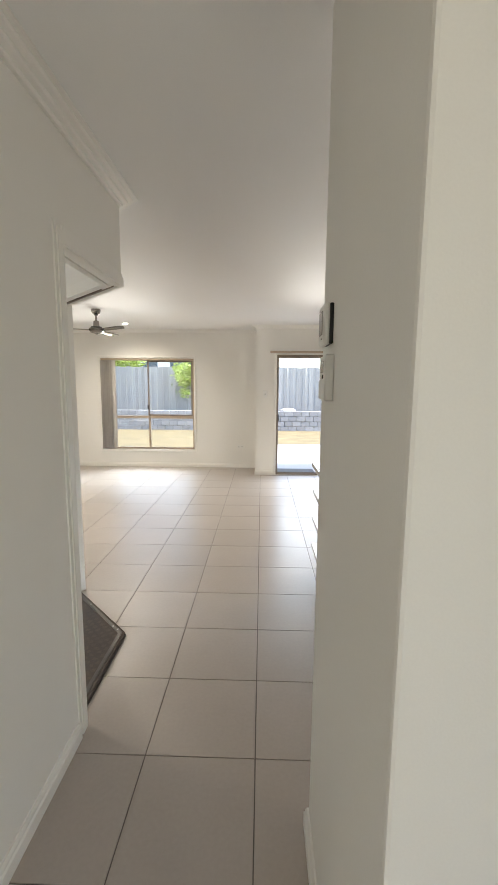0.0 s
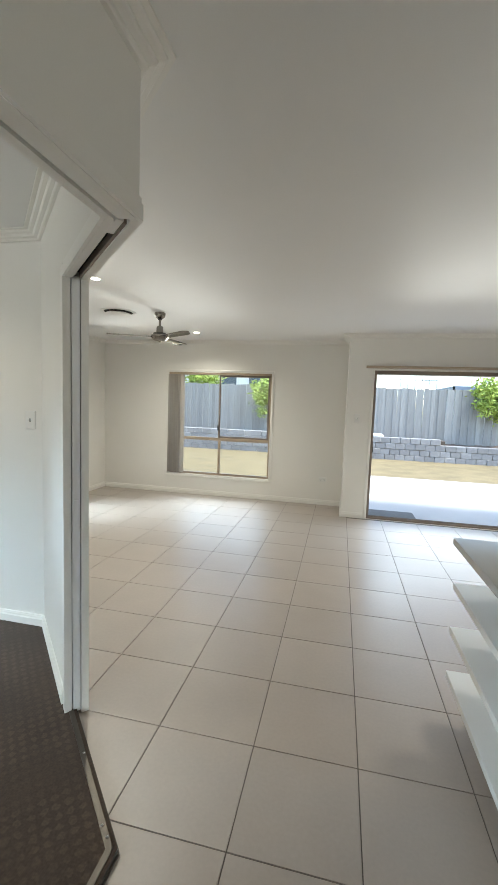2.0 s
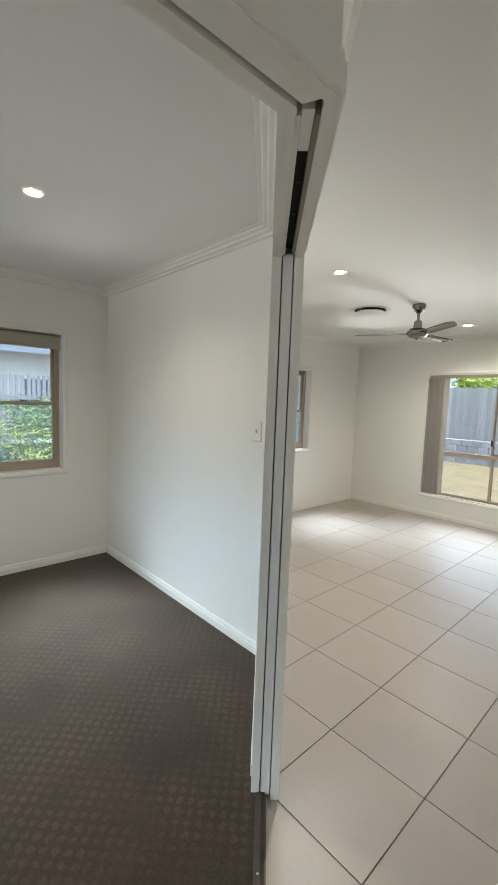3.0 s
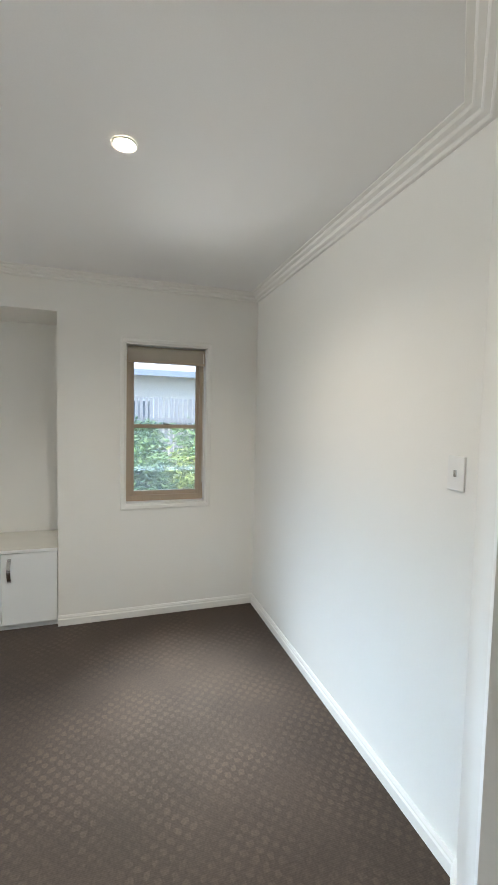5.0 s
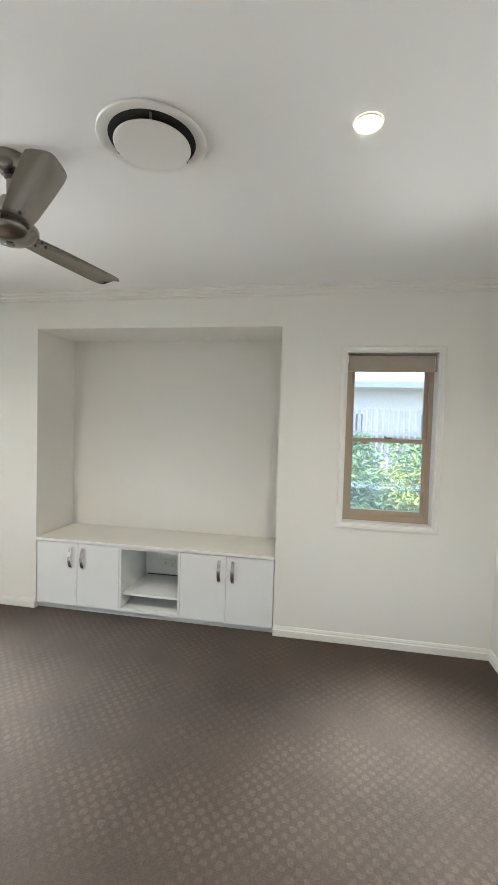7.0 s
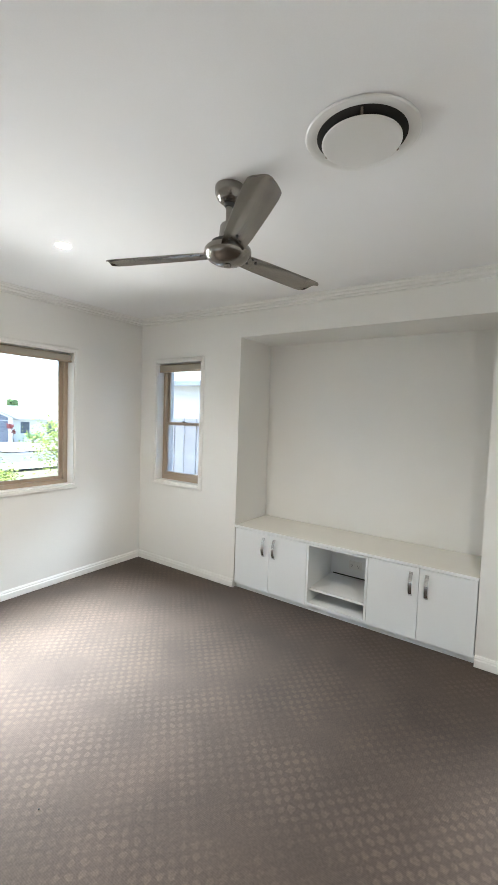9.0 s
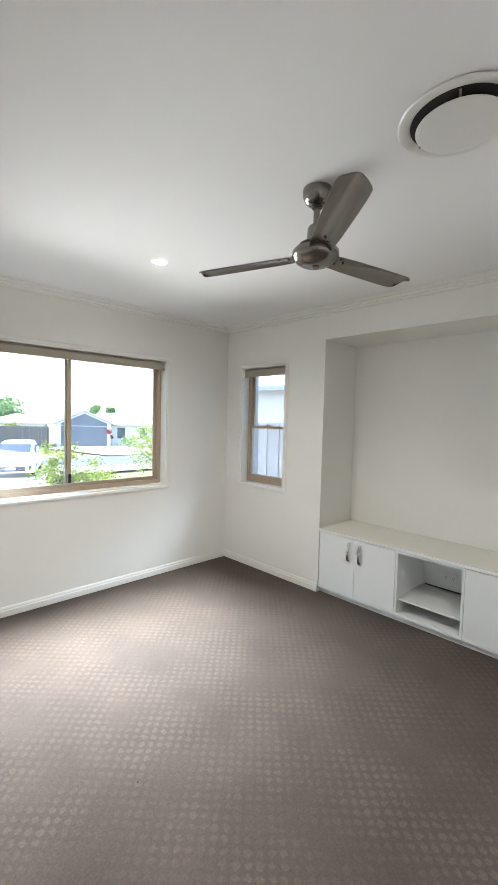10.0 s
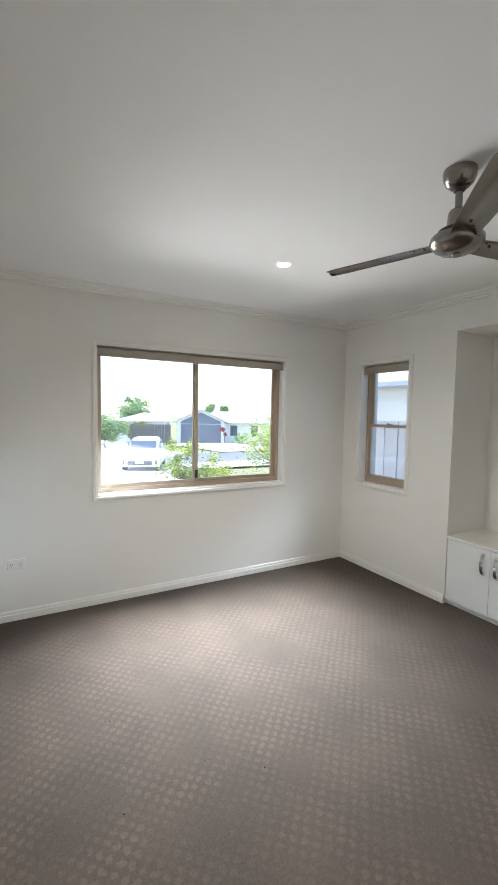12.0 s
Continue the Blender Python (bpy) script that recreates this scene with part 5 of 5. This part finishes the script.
# west side: neighbour close by, fences and shrubs
side = house("neighbour_house", -15.0, 2.0, -0.3, 8, 20, 2.84, 4.6, 0, M_CREAM, M_ROOF, "cream neighbouring house beyond the side fence")
for yy in (2.6, 4.9, -2.5):
    house_window(side, ("y", 4.0), yy - 2.0, 1.15, 1.2, 1.1)
paling_fence("picket_fence", -8.0, 6.5, -8.0, 0.9, -0.2, 1.86, M_PALE, 0.082, 0.054, 0.010, "pale picket fence behind the side garden", 2)
paling_fence("side_fence", -6.1, 0.6, -6.1, -3.8, -0.3, 1.50, M_PALE, 0.118, 0.122, 0.006, "tall pale grey paling fence close to the side window", 3, -1)
for i, (x, y, z, h, r, lf) in enumerate([(-6.9, 1.9, -0.15, 1.55, 0.60, M_LEAFB), (-6.6, 2.7, -0.15, 1.35, 0.55, M_LEAFB), (-7.0, 3.6, -0.15, 1.70, 0.62, M_LEAFB), (-6.4, 3.3, -0.15, 1.25, 0.5, M_LEAFA), (-6.3, 2.1, -0.15, 1.0, 0.4, M_LEAFY),
                                        (-7.3, 4.6, -0.15, 2.3, 0.65, M_LEAFB), (-6.0, 2.5, -0.15, 0.85, 0.42, M_LEAFC), (-7.2, 2.7, -0.15, 1.6, 0.5, M_LEAFC)]):
    plant("shrub", x, y, z, h, r, lf, 2800, 0.042, "leafy green garden shrub in front of the picket fence", "shrub", 20 + i, 0.02, 0.95)

# street side: shrubs by the window, a parked car, houses opposite
plant("front_shrub", -3.75, -5.4, -0.40, 1.50, 0.44, M_LEAFA, 1500, 0.034, "light green leggy shrub outside the front window", "shrub", 41, 0.02, 1.3)
plant("front_shrub", -4.45, -5.5, -0.40, 1.10, 0.55, M_LEAFA, 1700, 0.034, "light green low shrub outside the front window", "shrub", 42, 0.02, 0.8)
plant("front_shrub", -6.8, -6.9, -0.5, 2.05, 0.95, M_LEAFA, 3200, 0.040, "light green rounded shrub in the front garden", "shrub", 43, 0.03, 0.8)
plant("red_shrub", -3.15, -6.6, -0.4, 0.62, 0.26, M_LEAFR, 220, 0.05, "small red-leaved garden shrub", "shrub", 44, 0.01, 0.9)
boxes("garden_edging", [(-8.6, -6.9, -8.4, -8.1, -0.85, -0.25)], M_BLOCK, bevel=0.02)
tagged(bpy.data.objects["garden_edging"], "low grey block garden edging", "garden edging")


def car(x, y, z, rz):
    """A white parked hatchback with glass, lamps, plate and wheels; its front faces +y before turning."""
    c = tagged(empty("parked_car", x, y, z, rz), "white hatchback parked at the kerb", "car")
    prof = [(-2.05, 0.30), (-2.12, 0.62), (-2.05, 0.95), (-1.95, 1.05), (-1.55, 1.42), (-1.2, 1.50), (-0.2, 1.50), (0.35, 1.40), (1.05, 1.00), (1.75, 0.86), (2.05, 0.70), (2.12, 0.45), (2.05, 0.25)]
    bm = bmesh.new()
    rows = []
    for xx, k in ((-0.90, 0.0), (-0.86, 0.5), (-0.70, 0.95), (-0.35, 1.0), (0.35, 1.0), (0.70, 0.95), (0.86, 0.5), (0.90, 0.0)):
        row = []
        for py, pz in prof:
            zz = pz if pz < 0.9 else 0.9 + (pz - 0.9) * (0.15 + 0.85 * k)
            yy = py * (0.965 + 0.035 * k)
            row.append(bm.verts.new((xx * (1.0 if pz < 0.95 else 0.86), yy, zz)))
        rows.append(row)
    n = len(prof)
    for a, b in zip(rows, rows[1:]):
        for i in range(n):
            bm.faces.new((a[i], b[i], b[(i + 1) % n], a[(i + 1) % n]))
    bm.faces.new(rows[0])
    bm.faces.new(rows[-1][::-1])
    part("body", bm, M_CAR, c, smooth=True)
    boxes("windscreen", [(-0.62, 0.62, -0.32, 0.32, -0.012, 0.012)], M_WIN, c, "dark windscreen").matrix_local = pose(0, 0.72, 1.215, -30, 0, 0)
    boxes("rear_window", [(-0.58, 0.58, -0.20, 0.20, -0.012, 0.012)], M_WIN, c, "dark rear window").matrix_local = pose(0, -1.78, 1.25, 46, 0, 0)
    for sx in (-1, 1):
        boxes("side_window", [(sx * 0.80 - 0.012, sx * 0.80 + 0.012, -1.3, 0.5, 1.0, 1.34)], M_WIN, c, "dark side glass", bevel=0.01)
        boxes("headlight", [(sx * 0.68 - 0.16, sx * 0.68 + 0.16, 2.00, 2.09, 0.62, 0.74)], M_CHROME, c, "clear headlight", bevel=0.02)
        boxes("fog_lamp", [(sx * 0.74 - 0.05, sx * 0.74 + 0.05, 2.04, 2.13, 0.36, 0.56)], M_BLACK, c, "dark fog lamp recess", bevel=0.02)
    boxes("grille", [(-0.56, 0.56, 2.06, 2.15, 0.33, 0.53)], M_BLACK, c, "black lower grille", bevel=0.03)
    boxes("grille_bar", [(-0.45, 0.45, 2.05, 2.12, 0.70, 0.73)], M_BLACK, c, "dark upper grille slot", bevel=0.01)
    boxes("number_plate", [(-0.19, 0.19, 2.15, 2.165, 0.40, 0.50)], M_PLAS, c, "white number plate", bevel=0.003)
    for sx in (-1, 1):
        for wy in (-1.3, 1.32):
            w = empty("wheel", 0, 0, 0)
            w.parent = c
            w.matrix_local = pose(sx * 0.80, wy, 0.31, 0, 90, 0)
            bm = bmesh.new()
            lathe(bm, [(0.20, -0.10), (0.29, -0.11), (0.32, -0.08), (0.32, 0.08), (0.29, 0.11), (0.20, 0.10)], 28)
            part("tyre", bm, M_TYRE, w, smooth=True)
            bm = bmesh.new()
            lathe(bm, [(0.0, -0.09), (0.20, -0.07), (0.20, 0.07), (0.0, 0.09)], 20)
            part("rim", bm, M_CHROME, w)
    return c


car(-6.75, -19.2, ground_z(0, -19.2) + 0.07, -22)

GZ = -2.05
opp = house("street_house", -25.9, -48.8, GZ, 12, 9, 2.45, 3.9, -22.5, M_RENDER, M_ROOF, "white house across the street with a hipped roof", M_ROOF)
gar = tagged(empty("garage", -20.15, -44.1, GZ, -22.5), "gabled garage with a blue-grey door across the street", "garage")
bm = bmesh.new()
sh = [(-2.85, -0.4), (2.85, -0.4), (2.85, 2.6), (0.0, 3.95), (-2.85, 2.6)]
fr = [bm.verts.new((px, 0.0, pz)) for px, pz in sh]
bk = [bm.verts.new((px, -6.0, pz)) for px, pz in sh]
bm.faces.new(fr)
bm.faces.new(bk[::-1])
for i in range(5):
    bm.faces.new((fr[i], bk[i], bk[(i + 1) % 5], fr[(i + 1) % 5]))
part("wall", bm, M_RENDER, gar)
bm = bmesh.new()
gsh = [(-2.4, 2.35), (2.4, 2.35), (2.4, 2.62), (0, 3.72), (-2.4, 2.62)]
fr = [bm.verts.new((px, 0.03, pz)) for px, pz in gsh]
bk = [bm.verts.new((px, 0.0, pz)) for px, pz in gsh]
bm.faces.new(fr)
for i in range(5):
    bm.faces.new((fr[i], bk[i], bk[(i + 1) % 5], fr[(i + 1) % 5]))
part("gable_panel", bm, M_GARAGE, gar, "blue-grey gable panel")
dr = boxes("garage_door", [(-2.4, 2.4, 0.0, 0.04, 0.0, 2.30)], M_GARAGE, gar, "blue-grey panel door")
for z in (0.55, 1.12, 1.70):
    boxes("groove", [(-2.38, 2.38, 0.035, 0.045, z, z + 0.02)], M_WIN, dr)
bm = bmesh.new()
for s in (-1, 1):
    vs = [(s * 3.3, 0.4, 2.42), (0, 0.4, 3.98), (0, -6.4, 3.98), (s * 3.3, -6.4, 2.42)]
    a = [bm.verts.new(v) for v in vs]
    b = [bm.verts.new((v[0], v[1], v[2] + 0.14)) for v in vs]
    bm.faces.new(a)
    bm.faces.new(b[::-1])
    for i in range(4):
        bm.faces.new((a[i], b[i], b[(i + 1) % 4], a[(i + 1) % 4]))
part("roof", bm, M_ROOF, gar)
for u in (0.6, 3.2):
    house_window(opp, ("x", 4.5), -u, 0.8, 1.0, 1.4)
left = house("street_house", -14.6, -48.5, GZ, 5.5, 7, 2.6, 3.6, -20, M_RENDER, M_ROOF, "white house across the street behind a tall fence", M_ROOF)
house_window(left, ("x", 3.5), 0.5, 0.9, 1.5, 1.2)
far = house("street_house", -41.0, -46.0, GZ - 0.1, 14, 10, 2.8, 4.2, -30, M_CREAM, M_FASCIA, "grey-roofed house further down the street")
house_window(far, ("x", 5.0), 0.0, 1.0, 2.0, 1.3)
paling_fence("street_fence", -13.6, -35.9, -10.1, -36.9, -1.5, 0.45, M_DIMPAL, 0.13, 0.128, 0.01, "grey-brown paling fence across the street", 5)
plant("street_tree", -14.3, -52.5, -2.15, 6.1, 2.0, M_LEAFB, 1700, 0.20, "tall open-crowned tree across the street", "tree", 51, 0.14, 0.9)
plant("street_tree", -8.6, -41.0, -1.95, 3.0, 2.0, M_LEAFB, 1500, 0.17, "broad bushy tree across the street", "tree", 52, 0.16, 0.6)
plant("street_tree", -11.6, -42.0, -1.95, 2.6, 1.2, M_LEAFY, 900, 0.15, "yellow-green bushy tree across the street", "tree", 53, 0.12, 0.7)
plant("street_tree", -4.6, -38.0, -1.8, 3.6, 1.6, M_LEAFC, 1000, 0.20, "dark green street tree", "tree", 54, 0.14, 0.8)
plant("red_tree", -22.6, -42.6, -2.0, 2.1, 0.5, M_LEAFR, 300, 0.12, "slim red-leaved tree beside the garage", "tree", 55, 0.06, 1.6)
plant("street_tree", -31.0, -66.0, -2.2, 5.6, 1.3, M_LEAFB, 900, 0.20, "distant tree behind the white house", "tree", 56, 0.2, 1.0)
plant("street_tree", -34.0, -66.0, -2.2, 5.2, 1.2, M_LEAFB, 900, 0.20, "distant tree behind the white house", "tree", 57, 0.2, 1.0)
plant("front_hedge", -24.4, -42.0, -2.0, 1.0, 0.9, M_LEAFB, 500, 0.12, "low green garden hedge by the white house", "shrub", 58, 0.05, 0.5)

# crumbs left on the carpet
for k, (x, y) in enumerate(((-1.364, 0.547), (-1.407, 0.027), (-1.95, 0.62))):
    bm = bmesh.new()
    bmesh.ops.create_icosphere(bm, subdivisions=1, radius=0.0045)
    for v in bm.verts:
        v.co = Vector((v.co.x * (1.4 - 0.2 * k), v.co.y, v.co.z * 0.7)) * (1 + 0.3 * noise.noise(v.co * 400))
    c = tagged(part("crumb", bm, M_DARK), "tiny dark crumb lying on the carpet", "crumb", group="crumbs on the carpet")
    c.matrix_world = pose(x, y, CL + 0.0028, 0, 0, 40 * k)

# ---- floor tiles, last ----
fl = boxes("floor", [(W - 0.05, EAST + 0.05, -2.65, SD + 0.02, -0.25, -0.004), (W - 0.05, 0.1, SD + 0.02, FAR + 0.05, -0.25, -0.004)], M_GROUT)
tagged(fl, "pale grey-beige porcelain floor tiles with dark grout", "tiled floor", kind="structure")
TP, TX, TY = 0.4565, 0.0545, 2.3265
HT = TP / 2 - 0.0022
bm = bmesh.new()
box(bm, -HT, HT, -HT, HT, -0.008, 0.0, 0.0012)
ob = part("tile", bm, M_TILE, fl)
tile_me = ob.data
bpy.data.objects.remove(ob)
rest = []
for i in range(-10, 10):
    for j in range(-11, 12):
        cx, cy = TX + (i + 0.5) * TP, TY + (j + 0.5) * TP
        if cx < W - 0.2 or cx > EAST or cy < -2.6 or cy > FAR + 0.2:
            continue
        if cx < -1.05 and cy < N - 0.3 and cx + cy < 1.10:
            continue
        if cx > 0.0 and cy > SD + 0.1:
            continue
        if cx > 0.6 and cy < 1.1:
            continue
        if cx < 1.9 and cy > -0.6 and (cx > -4.0):
            o = new("tile", tile_me)
            o.parent = fl
            o.matrix_local = pose(cx, cy, 0, RNG.uniform(-0.03, 0.03), RNG.uniform(-0.03, 0.03), 0)
        else:
            rest.append((cx, cy))
bm = bmesh.new()
for cx, cy in rest:
    box(bm, cx - HT, cx + HT, cy - HT, cy + HT, -0.008, 0.0)
tagged(part("tiles_beyond", bm, M_TILE, fl), kind="stuff")
